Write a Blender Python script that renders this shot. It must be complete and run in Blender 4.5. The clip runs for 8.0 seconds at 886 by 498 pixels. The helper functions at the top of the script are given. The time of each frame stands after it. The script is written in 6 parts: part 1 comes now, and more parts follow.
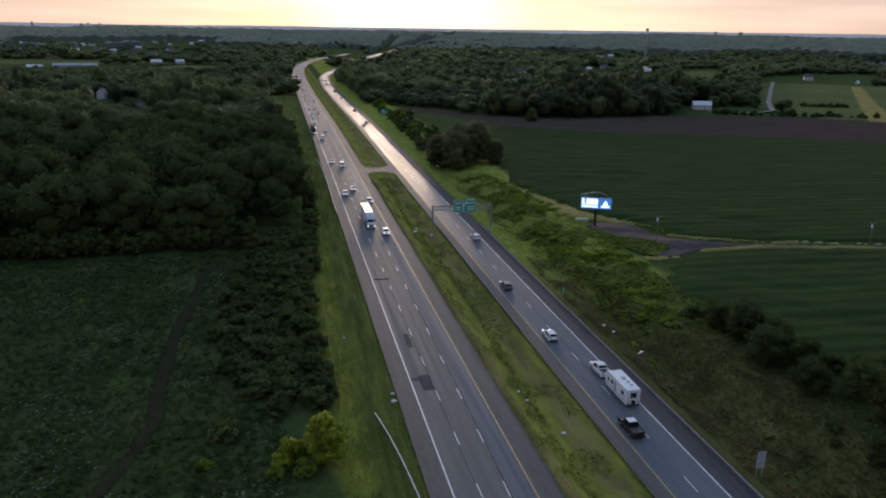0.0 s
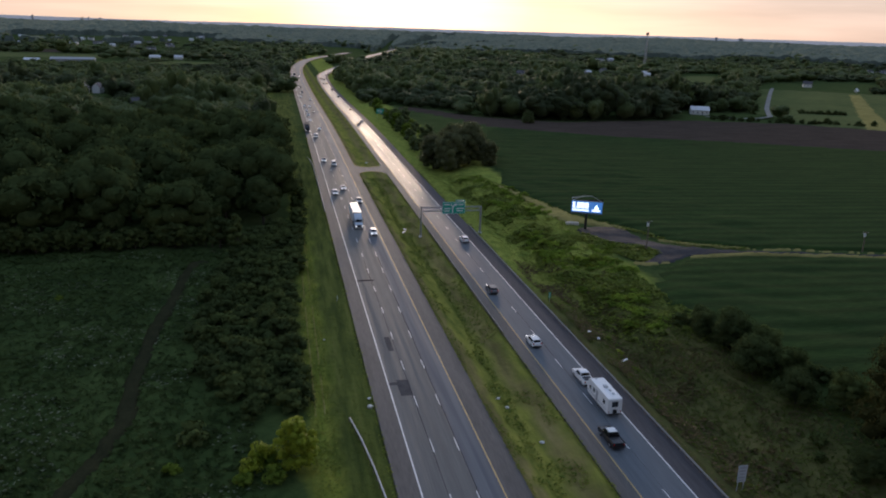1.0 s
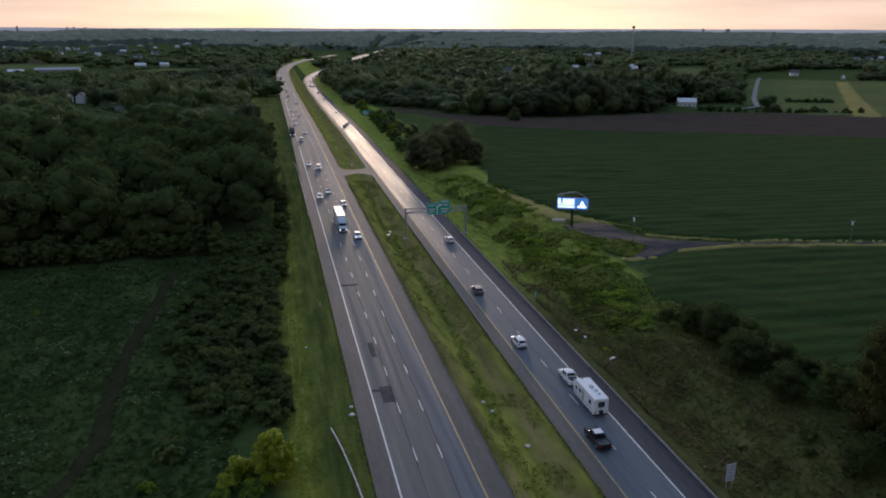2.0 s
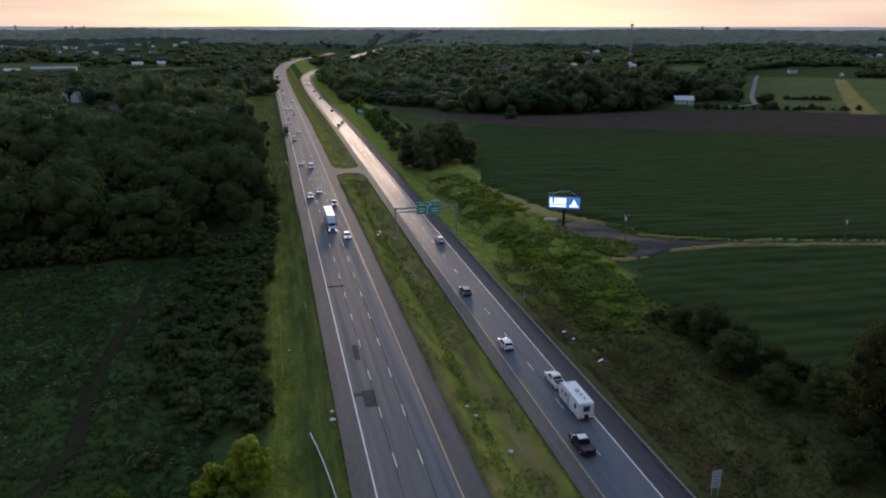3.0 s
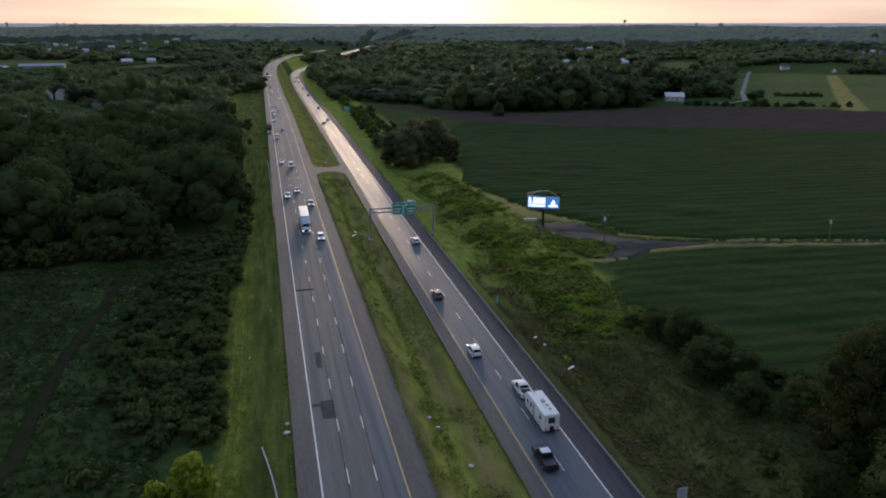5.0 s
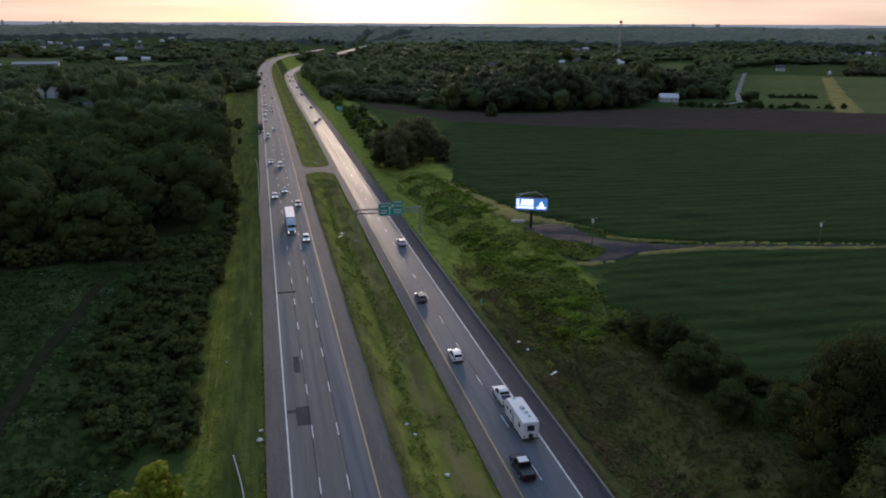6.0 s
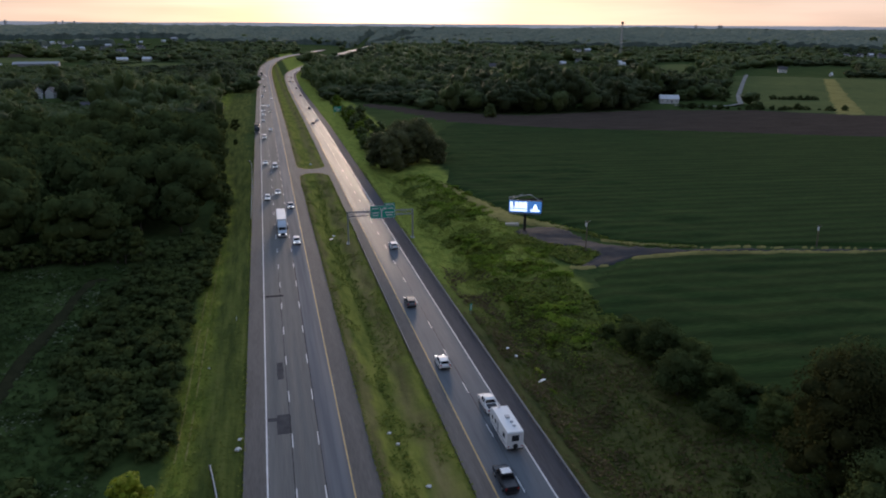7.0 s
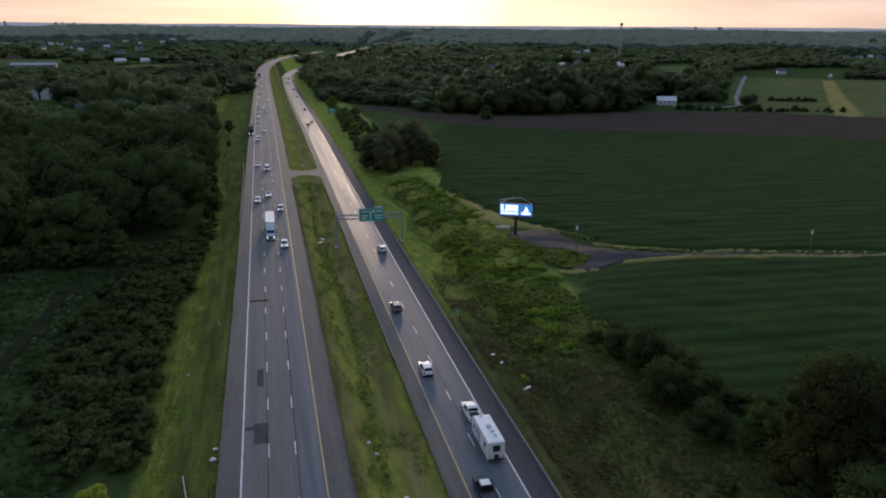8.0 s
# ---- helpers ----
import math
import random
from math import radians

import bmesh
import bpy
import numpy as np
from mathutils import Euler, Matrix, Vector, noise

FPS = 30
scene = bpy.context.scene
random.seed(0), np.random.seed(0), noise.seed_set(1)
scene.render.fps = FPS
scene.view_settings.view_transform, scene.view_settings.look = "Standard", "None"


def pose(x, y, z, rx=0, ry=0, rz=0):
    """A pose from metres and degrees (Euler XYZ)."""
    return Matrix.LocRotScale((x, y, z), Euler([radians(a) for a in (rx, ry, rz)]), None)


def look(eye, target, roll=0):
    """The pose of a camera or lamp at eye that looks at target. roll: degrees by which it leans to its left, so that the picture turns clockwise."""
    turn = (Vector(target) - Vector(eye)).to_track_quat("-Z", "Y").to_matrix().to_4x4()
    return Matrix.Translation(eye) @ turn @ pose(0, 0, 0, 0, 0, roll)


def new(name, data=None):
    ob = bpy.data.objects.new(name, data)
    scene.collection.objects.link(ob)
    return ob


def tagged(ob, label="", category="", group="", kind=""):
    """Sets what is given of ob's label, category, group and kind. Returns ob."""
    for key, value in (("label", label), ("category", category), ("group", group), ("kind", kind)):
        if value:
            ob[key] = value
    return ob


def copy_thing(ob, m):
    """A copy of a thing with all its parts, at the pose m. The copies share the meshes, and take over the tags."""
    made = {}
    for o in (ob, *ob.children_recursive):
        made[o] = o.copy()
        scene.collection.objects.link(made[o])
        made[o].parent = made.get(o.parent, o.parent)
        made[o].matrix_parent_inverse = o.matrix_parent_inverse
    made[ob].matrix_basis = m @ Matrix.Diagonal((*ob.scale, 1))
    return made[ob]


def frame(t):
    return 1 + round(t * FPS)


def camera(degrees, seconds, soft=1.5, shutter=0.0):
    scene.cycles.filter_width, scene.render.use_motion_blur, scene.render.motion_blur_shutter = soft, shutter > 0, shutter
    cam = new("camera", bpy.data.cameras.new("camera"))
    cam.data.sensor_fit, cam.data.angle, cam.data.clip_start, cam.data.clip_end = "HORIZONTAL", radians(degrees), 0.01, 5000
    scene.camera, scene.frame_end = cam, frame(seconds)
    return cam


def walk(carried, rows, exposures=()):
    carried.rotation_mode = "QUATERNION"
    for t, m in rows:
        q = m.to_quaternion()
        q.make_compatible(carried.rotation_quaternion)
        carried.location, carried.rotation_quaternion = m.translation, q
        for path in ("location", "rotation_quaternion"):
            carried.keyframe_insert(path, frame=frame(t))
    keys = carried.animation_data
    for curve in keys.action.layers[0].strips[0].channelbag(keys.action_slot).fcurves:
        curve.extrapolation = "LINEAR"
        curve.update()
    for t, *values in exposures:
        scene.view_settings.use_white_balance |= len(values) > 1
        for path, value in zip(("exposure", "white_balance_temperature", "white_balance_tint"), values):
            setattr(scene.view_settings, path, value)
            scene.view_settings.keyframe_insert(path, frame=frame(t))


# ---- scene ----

# ================= camera =================
cam = camera(61.0, 8.0, soft=2.0)
# seconds, eye x y z, heading (degrees clockwise from +y), pitch, roll
ROWS = [
    (0.0, -24.10, -3.51, 60.16, 12.236, -16.343, 0.804),
    (0.5, -22.43, -2.40, 59.92, 12.740, -16.204, 1.422),
    (1.0, -20.71, -1.43, 59.75, 12.413, -16.285, 1.851),
    (1.5, -19.21, -0.46, 59.71, 12.880, -16.295, 0.376),
    (3.0, -14.33, 2.23, 59.40, 12.865, -16.451, 0.035),
    (3.5, -12.74, 3.14, 59.36, 12.881, -16.533, -0.105),
    (4.0, -11.02, 4.11, 59.23, 12.747, -16.496, -0.029),
    (4.5, -9.42, 5.08, 59.25, 13.049, -16.644, -0.189),
    (6.0, -4.47, 7.82, 58.96, 13.486, -16.692, 0.273),
    (6.5, -2.80, 8.80, 58.97, 13.264, -16.575, 0.184),
    (7.0, -1.20, 9.74, 58.91, 13.319, -16.641, 0.378),
    (7.5, 0.49, 10.68, 58.87, 13.288, -16.598, 0.434),
    (8.0, 2.20, 11.57, 58.80, 13.309, -16.547, 0.409),
]


def aim(x, y, z, yaw, pitch, roll):
    a, b = radians(yaw), radians(pitch)
    way = Vector((math.sin(a) * math.cos(b), math.cos(a) * math.cos(b), math.sin(b)))
    eye = Vector((x, y, z))
    return look(eye, eye + way * 100, roll)


walk(cam, [(r[0], aim(*r[1:])) for r in ROWS], exposures=[(0.0, 0.27, 6050, 19), (8.0, 0.27, 6050, 19)])

# ================= world and sun =================
FAR_SKY = 0.45                 # brightness of the sky opposite the sun
SUN_AZ, SUN_EL = 9.5, 5.5      # degrees clockwise from +y, degrees above the horizon
world = bpy.data.worlds.new("dusk_sky")
scene.world = world
world.use_nodes = True
wn, wl = world.node_tree.nodes, world.node_tree.links
sky = wn.new("ShaderNodeTexSky")
sky.sky_type = "NISHITA"
sky.sun_disc = False
sky.sun_elevation = radians(SUN_EL)
sky.sun_rotation = radians(SUN_AZ)
sky.altitude = 200
sky.air_density, sky.dust_density, sky.ozone_density = 1.0, 1.0, 2.0
# thin cloud over the whole sky: peach towards the horizon, cool grey overhead, with faint streaks
tc = wn.new("ShaderNodeTexCoord")
sp = wn.new("ShaderNodeSeparateXYZ")
wl.new(tc.outputs["Generated"], sp.inputs[0])
veil = wn.new("ShaderNodeValToRGB")
veil.color_ramp.interpolation = "EASE"
veil.color_ramp.elements[0].position, veil.color_ramp.elements[0].color = 0.0, (0.83, 0.615, 0.465, 1)
veil.color_ramp.elements[1].position, veil.color_ramp.elements[1].color = 0.5, (0.46, 0.62, 0.84, 1)
veil.color_ramp.elements.new(0.10).color = (0.68, 0.585, 0.50, 1)
wl.new(sp.outputs[2], veil.inputs[0])
cm = wn.new("ShaderNodeMapping")
cm.inputs["Scale"].default_value = (2.2, 2.2, 26)
wl.new(tc.outputs["Generated"], cm.inputs[0])
cn = wn.new("ShaderNodeTexNoise")
cn.inputs["Scale"].default_value, cn.inputs["Detail"].default_value = 1.6, 5
wl.new(cm.outputs[0], cn.inputs[0])
cr = wn.new("ShaderNodeMapRange")
cr.inputs[1].default_value, cr.inputs[2].default_value, cr.inputs[3].default_value, cr.inputs[4].default_value = 0.35, 0.7, 0.82, 1.12
wl.new(cn.outputs[0], cr.inputs[0])
# the cloud is brightest on the sun's side and dims towards the opposite horizon
nv = wn.new("ShaderNodeVectorMath")
nv.operation = "NORMALIZE"
wl.new(tc.outputs["Generated"], nv.inputs[0])
side = wn.new("ShaderNodeVectorMath")
side.operation = "DOT_PRODUCT"
side.inputs[1].default_value = (math.sin(radians(SUN_AZ)), math.cos(radians(SUN_AZ)), 0)
wl.new(nv.outputs[0], side.inputs[0])
away = wn.new("ShaderNodeMapRange")
away.interpolation_type = "SMOOTHSTEP"
away.inputs[1].default_value, away.inputs[2].default_value, away.inputs[3].default_value, away.inputs[4].default_value = -0.7, 0.75, FAR_SKY, 1.0
wl.new(side.outputs["Value"], away.inputs[0])
dim = wn.new("ShaderNodeMath")
dim.operation = "MULTIPLY"
wl.new(cr.outputs[0], dim.inputs[0])
wl.new(away.outputs[0], dim.inputs[1])
vm = wn.new("ShaderNodeVectorMath")
vm.operation = "SCALE"
wl.new(veil.outputs[0], vm.inputs[0])
wl.new(dim.outputs[0], vm.inputs[3])
SKY_STRENGTH, VEIL, GLOW = 0.015, 0.85, 0.5
bg = wn["Background"]
bg.inputs[1].default_value = SKY_STRENGTH
wl.new(sky.outputs[0], bg.inputs[0])
bg2 = wn.new("ShaderNodeBackground")
bg2.inputs[1].default_value = VEIL
wl.new(vm.outputs[0], bg2.inputs[0])
# the brightness that the low sun gives to the thin cloud round it
_a0, _e0 = radians(SUN_AZ), radians(2.0)
dp = wn.new("ShaderNodeVectorMath")
dp.operation = "DOT_PRODUCT"
dp.inputs[1].default_value = (math.sin(_a0) * math.cos(_e0), math.cos(_a0) * math.cos(_e0), math.sin(_e0))
wl.new(nv.outputs[0], dp.inputs[0])
gl = wn.new("ShaderNodeValToRGB")
gl.color_ramp.interpolation = "EASE"
gl.color_ramp.elements[0].position, gl.color_ramp.elements[0].color = 0.90, (0, 0, 0, 1)
gl.color_ramp.elements[1].position, gl.color_ramp.elements[1].color = 1.0, (1.0, 0.86, 0.56, 1)
gl.color_ramp.elements.new(0.985).color = (0.17, 0.13, 0.07, 1)
wl.new(dp.outputs["Value"], gl.inputs[0])
bg3 = wn.new("ShaderNodeBackground")
bg3.inputs[1].default_value = GLOW
wl.new(gl.outputs[0], bg3.inputs[0])
more = wn.new("ShaderNodeAddShader")
wl.new(bg2.outputs[0], more.inputs[0])
wl.new(bg3.outputs[0], more.inputs[1])
both = wn.new("ShaderNodeAddShader")
wl.new(bg.outputs[0], both.inputs[0])
wl.new(more.outputs[0], both.inputs[1])
wl.new(both.outputs[0], wn["World Output"].inputs[0])

sun = new("sun", bpy.data.lights.new("sun", "SUN"))
sun.data.energy, sun.data.angle, sun.data.color = 1.7, radians(11), (1.0, 0.76, 0.50)
_a, _e = radians(SUN_AZ), radians(SUN_EL)
_to = Vector((math.sin(_a) * math.cos(_e), math.cos(_a) * math.cos(_e), math.sin(_e)))
sun.matrix_world = look(_to * 1000, (0, 0, 0))

# ================= materials =================


def mat(name, dark, light, scale=1.0, rough=0.8, fine=8.0, bump=0.3, depth=0.02, metal=0.0, stretch=(1, 1, 1), spec=0.5, island=0.0, third=None, world_space=True):
    """Two-scale mottled surface: colours mixed by a broad and a fine noise, with relief from the fine one."""
    m = bpy.data.materials.new(name)
    m.use_nodes = True
    n, l = m.node_tree.nodes, m.node_tree.links
    p = n["Principled BSDF"]
    p.inputs["Roughness"].default_value, p.inputs["Metallic"].default_value = rough, metal
    p.inputs["Specular IOR Level"].default_value = spec
    if world_space:
        src = n.new("ShaderNodeNewGeometry").outputs["Position"]
    else:
        src = n.new("ShaderNodeTexCoord").outputs["Object"]
    mp = n.new("ShaderNodeMapping")
    mp.inputs["Scale"].default_value = stretch
    l.new(src, mp.inputs[0])
    a = n.new("ShaderNodeTexNoise")
    a.inputs["Scale"].default_value, a.inputs["Detail"].default_value = scale, 4
    b = n.new("ShaderNodeTexNoise")
    b.inputs["Scale"].default_value, b.inputs["Detail"].default_value = scale * fine, 3
    l.new(mp.outputs[0], a.inputs[0])
    l.new(mp.outputs[0], b.inputs[0])
    mix = n.new("ShaderNodeMath")
    mix.operation = "ADD"
    l.new(a.outputs[0], mix.inputs[0])
    l.new(b.outputs[0], mix.inputs[1])
    fac = mix.outputs[0]
    if island:
        g = n.new("ShaderNodeNewGeometry")
        k = n.new("ShaderNodeMath")
        k.operation = "MULTIPLY_ADD"
        k.inputs[1].default_value = island
        l.new(g.outputs["Random Per Island"], k.inputs[0])
        l.new(fac, k.inputs[2])
        oi = n.new("ShaderNodeObjectInfo")
        k2 = n.new("ShaderNodeMath")
        k2.operation = "MULTIPLY_ADD"
        k2.inputs[1].default_value = island
        l.new(oi.outputs["Random"], k2.inputs[0])
        l.new(k.outputs[0], k2.inputs[2])
        k3 = n.new("ShaderNodeMath")
        k3.operation = "SUBTRACT"
        k3.inputs[1].default_value = island
        l.new(k2.outputs[0], k3.inputs[0])
        fac = k3.outputs[0]
    ramp = n.new("ShaderNodeValToRGB")
    ramp.color_ramp.elements[0].position, ramp.color_ramp.elements[1].position = 0.32, 0.68
    ramp.color_ramp.elements[0].color, ramp.color_ramp.elements[1].color = (*dark, 1), (*light, 1)
    if third:
        e = ramp.color_ramp.elements.new(0.9)
        e.color = (*third, 1)
    half = n.new("ShaderNodeMath")
    half.operation = "MULTIPLY"
    half.inputs[1].default_value = 0.5
    l.new(fac, half.inputs[0])
    l.new(half.outputs[0], ramp.inputs[0])
    l.new(ramp.outputs[0], p.inputs["Base Color"])
    if bump:
        bp = n.new("ShaderNodeBump")
        bp.inputs["Strength"].default_value, bp.inputs["Distance"].default_value = bump, depth
        l.new(b.outputs[0], bp.inputs["Height"])
        l.new(bp.outputs[0], p.inputs["Normal"])
    return m


def leafy(name, dark, light, third=None, thin=0.3, vary=0.25):
    """Foliage: colour varies per spray and per plant; part of the light passes through the leaves."""
    m = mat(name, dark, light, scale=0.15, rough=0.65, fine=6, bump=0, island=vary, spec=0.08, third=third)
    n, l = m.node_tree.nodes, m.node_tree.links
    p, out = n["Principled BSDF"], n["Material Output"]
    tr = n.new("ShaderNodeBsdfTranslucent")
    l.new(p.inputs["Base Color"].links[0].from_socket, tr.inputs[0])
    mx = n.new("ShaderNodeMixShader")
    mx.inputs[0].default_value = thin
    l.new(p.outputs[0], mx.inputs[1])
    l.new(tr.outputs[0], mx.inputs[2])
    l.new(mx.outputs[0], out.inputs[0])
    return m


def plain(name, col, rough=0.5, metal=0.0, spec=0.5):
    return mat(name, tuple(c * 0.88 for c in col), tuple(min(1, c * 1.06) for c in col), scale=0.8, rough=rough, fine=9, bump=0.05, depth=0.004, metal=metal, spec=spec, world_space=False)


def glow(name, col, strength):
    m = bpy.data.materials.new(name)
    m.use_nodes = True
    p = m.node_tree.nodes["Principled BSDF"]
    p.inputs["Base Color"].default_value = (*col, 1)
    p.inputs["Emission Color"].default_value = (*col, 1)
    p.inputs["Emission Strength"].default_value = strength
    return m


M_ASPHALT = mat("lane_asphalt", (0.108, 0.108, 0.104), (0.16, 0.157, 0.148), scale=0.25, rough=0.5, fine=9, bump=0.15, depth=0.01, stretch=(3.2, 0.07, 1), spec=0.08)
M_ASPHALT_R = mat("polished_lane_asphalt", (0.1, 0.111, 0.122), (0.148, 0.158, 0.168), scale=0.25, rough=0.45, fine=9, bump=0.15, depth=0.01, stretch=(3.2, 0.07, 1), spec=0.024)
M_SHOULDER = mat("shoulder_asphalt", (0.066, 0.064, 0.062), (0.118, 0.113, 0.107), scale=0.3, rough=0.75, spec=0.2, fine=10, bump=0.3, depth=0.015, stretch=(2.0, 0.15, 1))
M_DARKSH = mat("dark_shoulder_asphalt", (0.04, 0.041, 0.048), (0.082, 0.08, 0.085), scale=0.3, rough=0.8, spec=0.12, fine=10, bump=0.3, depth=0.015, stretch=(2.2, 0.1, 1))
def lane_ages(m, edge, dark, light):
    """The lane beyond the edge is newer, smoother and bluer than the others."""
    n, l = m.node_tree.nodes, m.node_tree.links
    p = n["Principled BSDF"]
    old = p.inputs["Base Color"].links[0].from_socket
    g = n.new("ShaderNodeNewGeometry")
    sx = n.new("ShaderNodeSeparateXYZ")
    l.new(g.outputs["Position"], sx.inputs[0])
    r = n.new("ShaderNodeMapRange")
    r.inputs[1].default_value, r.inputs[2].default_value = edge - 0.05, edge + 0.05
    l.new(sx.outputs[0], r.inputs[0])
    mp = n.new("ShaderNodeMapping")
    mp.inputs["Scale"].default_value = (2.2, 0.05, 1)
    l.new(g.outputs["Position"], mp.inputs[0])
    t = n.new("ShaderNodeTexNoise")
    t.inputs["Scale"].default_value, t.inputs["Detail"].default_value = 0.6, 6
    l.new(mp.outputs[0], t.inputs[0])
    c = n.new("ShaderNodeValToRGB")
    c.color_ramp.elements[0].position, c.color_ramp.elements[1].position = 0.35, 0.65
    c.color_ramp.elements[0].color, c.color_ramp.elements[1].color = (*dark, 1), (*light, 1)
    l.new(t.outputs[0], c.inputs[0])
    mx = n.new("ShaderNodeMix")
    mx.data_type = "RGBA"
    l.new(r.outputs[0], mx.inputs["Factor"])
    l.new(old, mx.inputs[6])
    l.new(c.outputs[0], mx.inputs[7])
    l.new(mx.outputs[2], p.inputs["Base Color"])


def polish(m, lo, hi):
    n, l = m.node_tree.nodes, m.node_tree.links
    g = n.new("ShaderNodeNewGeometry")
    mp = n.new("ShaderNodeMapping")
    mp.inputs["Scale"].default_value = (1.1, 0.012, 1)
    t = n.new("ShaderNodeTexNoise")
    t.inputs["Scale"].default_value, t.inputs["Detail"].default_value = 1.0, 4
    r = n.new("ShaderNodeMapRange")
    r.inputs[1].default_value, r.inputs[2].default_value, r.inputs[3].default_value, r.inputs[4].default_value = 0.35, 0.65, lo, hi
    l.new(g.outputs["Position"], mp.inputs[0])
    l.new(mp.outputs[0], t.inputs[0])
    l.new(t.outputs[0], r.inputs[0])
    l.new(r.outputs[0], n["Principled BSDF"].inputs["Roughness"])


lane_ages(M_ASPHALT, 3.92, (0.098, 0.108, 0.122), (0.136, 0.145, 0.157))
polish(M_ASPHALT, 0.62, 0.82)
polish(M_ASPHALT_R, 0.4, 0.56)
M_PATCH = mat("patch_asphalt", (0.045, 0.046, 0.05), (0.08, 0.078, 0.08), scale=0.6, spec=0.05, rough=0.85, fine=10, bump=0.3, depth=0.01)
M_TAR = mat("tar", (0.012, 0.012, 0.013), (0.03, 0.03, 0.03), scale=0.6, rough=0.9, spec=0.05, fine=8, bump=0.1)
M_WHITE = mat("white_road_paint", (0.42, 0.42, 0.42), (0.75, 0.75, 0.73), scale=0.7, rough=0.6, fine=9, bump=0.1)
M_YELLOW = mat("yellow_road_paint", (0.3, 0.2, 0.06), (0.5, 0.35, 0.12), scale=0.7, rough=0.6, fine=9, bump=0.1)
M_GRAVEL = mat("gravel", (0.027, 0.026, 0.028), (0.066, 0.061, 0.061), scale=0.25, spec=0.1, rough=0.9, fine=14, bump=0.6, depth=0.06)
M_LANE = mat("farm_lane", (0.12, 0.115, 0.1), (0.23, 0.22, 0.195), scale=0.1, rough=0.9, fine=9)
M_SOIL = mat("tilled_soil", (0.052, 0.040, 0.031), (0.09, 0.068, 0.053), scale=0.05, rough=0.9, fine=9, bump=0.5, depth=0.1, stretch=(1, 2.5, 1), spec=0.0)
M_TRACK = mat("worn_track", (0.019, 0.021, 0.011), (0.042, 0.041, 0.02), scale=0.3, spec=0.0, rough=0.9, fine=8, bump=0.5, depth=0.08)
M_CROP = mat("crop_canopy", (0.0125, 0.0275, 0.0066), (0.0295, 0.0535, 0.0127), scale=0.035, rough=0.7, fine=12, bump=0.6, depth=0.15, stretch=(1.0, 3.5, 1), spec=0.0)


def tramlines(m):
    """Darker gaps along the rows, wavy and broken, a few metres apart."""
    n, l = m.node_tree.nodes, m.node_tree.links
    p = n["Principled BSDF"]
    base = p.inputs["Base Color"].links[0].from_socket
    g = n.new("ShaderNodeNewGeometry")
    mp = n.new("ShaderNodeMapping")
    mp.inputs["Rotation"].default_value = (0, 0, 0.283)
    mp.inputs["Scale"].default_value = (0.16, 1.0, 1)
    l.new(g.outputs["Position"], mp.inputs[0])
    w = n.new("ShaderNodeTexWave")
    w.bands_direction = "Y"
    w.inputs["Scale"].default_value, w.inputs["Distortion"].default_value = 0.055, 2.6
    w.inputs["Detail"].default_value, w.inputs["Detail Scale"].default_value = 2, 0.6
    l.new(mp.outputs[0], w.inputs[0])
    t = n.new("ShaderNodeTexNoise")
    t.inputs["Scale"].default_value, t.inputs["Detail"].default_value = 0.09, 4
    l.new(mp.outputs[0], t.inputs[0])
    k = n.new("ShaderNodeMath")
    k.operation = "MULTIPLY"
    l.new(w.outputs[1], k.inputs[0])
    l.new(t.outputs[0], k.inputs[1])
    r = n.new("ShaderNodeMapRange")
    r.inputs[1].default_value, r.inputs[2].default_value, r.inputs[3].default_value, r.inputs[4].default_value = 0.02, 0.34, 0.76, 1.12
    l.new(k.outputs[0], r.inputs[0])
    v = n.new("ShaderNodeVectorMath")
    v.operation = "SCALE"
    l.new(base, v.inputs[0])
    l.new(r.outputs[0], v.inputs[3])
    l.new(v.outputs[0], p.inputs["Base Color"])


tramlines(M_CROP)
M_PASTURE = mat("pasture_grass", (0.058, 0.08, 0.026), (0.11, 0.125, 0.042), scale=0.012, rough=0.85, fine=9, bump=0.3, depth=0.1, third=(0.2, 0.15, 0.05), spec=0.0)
M_STEEL = plain("galvanised_steel", (0.4, 0.41, 0.42), 0.5, 0.3)
M_STEEL_R = plain("dull_rail_steel", (0.25, 0.24, 0.23), 0.7, 0.0, 0.2)
M_STEEL_D = plain("weathered_steel", (0.3, 0.3, 0.3), 0.6, 0.2)
M_POST = plain("weathered_post", (0.16, 0.13, 0.10), 0.85)
M_WOODPOLE = mat("weathered_pole", (0.10, 0.08, 0.06), (0.2, 0.16, 0.12), scale=2, rough=0.85, fine=6, stretch=(4, 4, 0.3))
M_GREEN = plain("green_sign_face", (0.004, 0.35, 0.25), 0.45)
M_SIGNWHITE = plain("white_sign_face", (0.72, 0.74, 0.76), 0.4)
M_SIGNDULL = plain("dull_white_sign_face", (0.45, 0.48, 0.52), 0.5)
M_BLACK = plain("black_metal", (0.015, 0.015, 0.017), 0.45)
M_BARK = mat("bark", (0.04, 0.03, 0.022), (0.1, 0.08, 0.06), scale=1.2, rough=0.9, fine=6, stretch=(3, 3, 0.6))
M_LEAF = leafy("leaves_dark", (0.036, 0.052, 0.019), (0.086, 0.11, 0.038), vary=0.22)
M_LEAF_B = leafy("leaves_mid", (0.043, 0.061, 0.02), (0.105, 0.132, 0.042), vary=0.22)
M_LEAF_Y = leafy("leaves_yellow_green", (0.14, 0.19, 0.014), (0.36, 0.4, 0.035), thin=0.4)
M_LEAF_S = leafy("leaves_scrub", (0.075, 0.13, 0.018), (0.2, 0.26, 0.038), third=(0.28, 0.27, 0.07), thin=0.45)
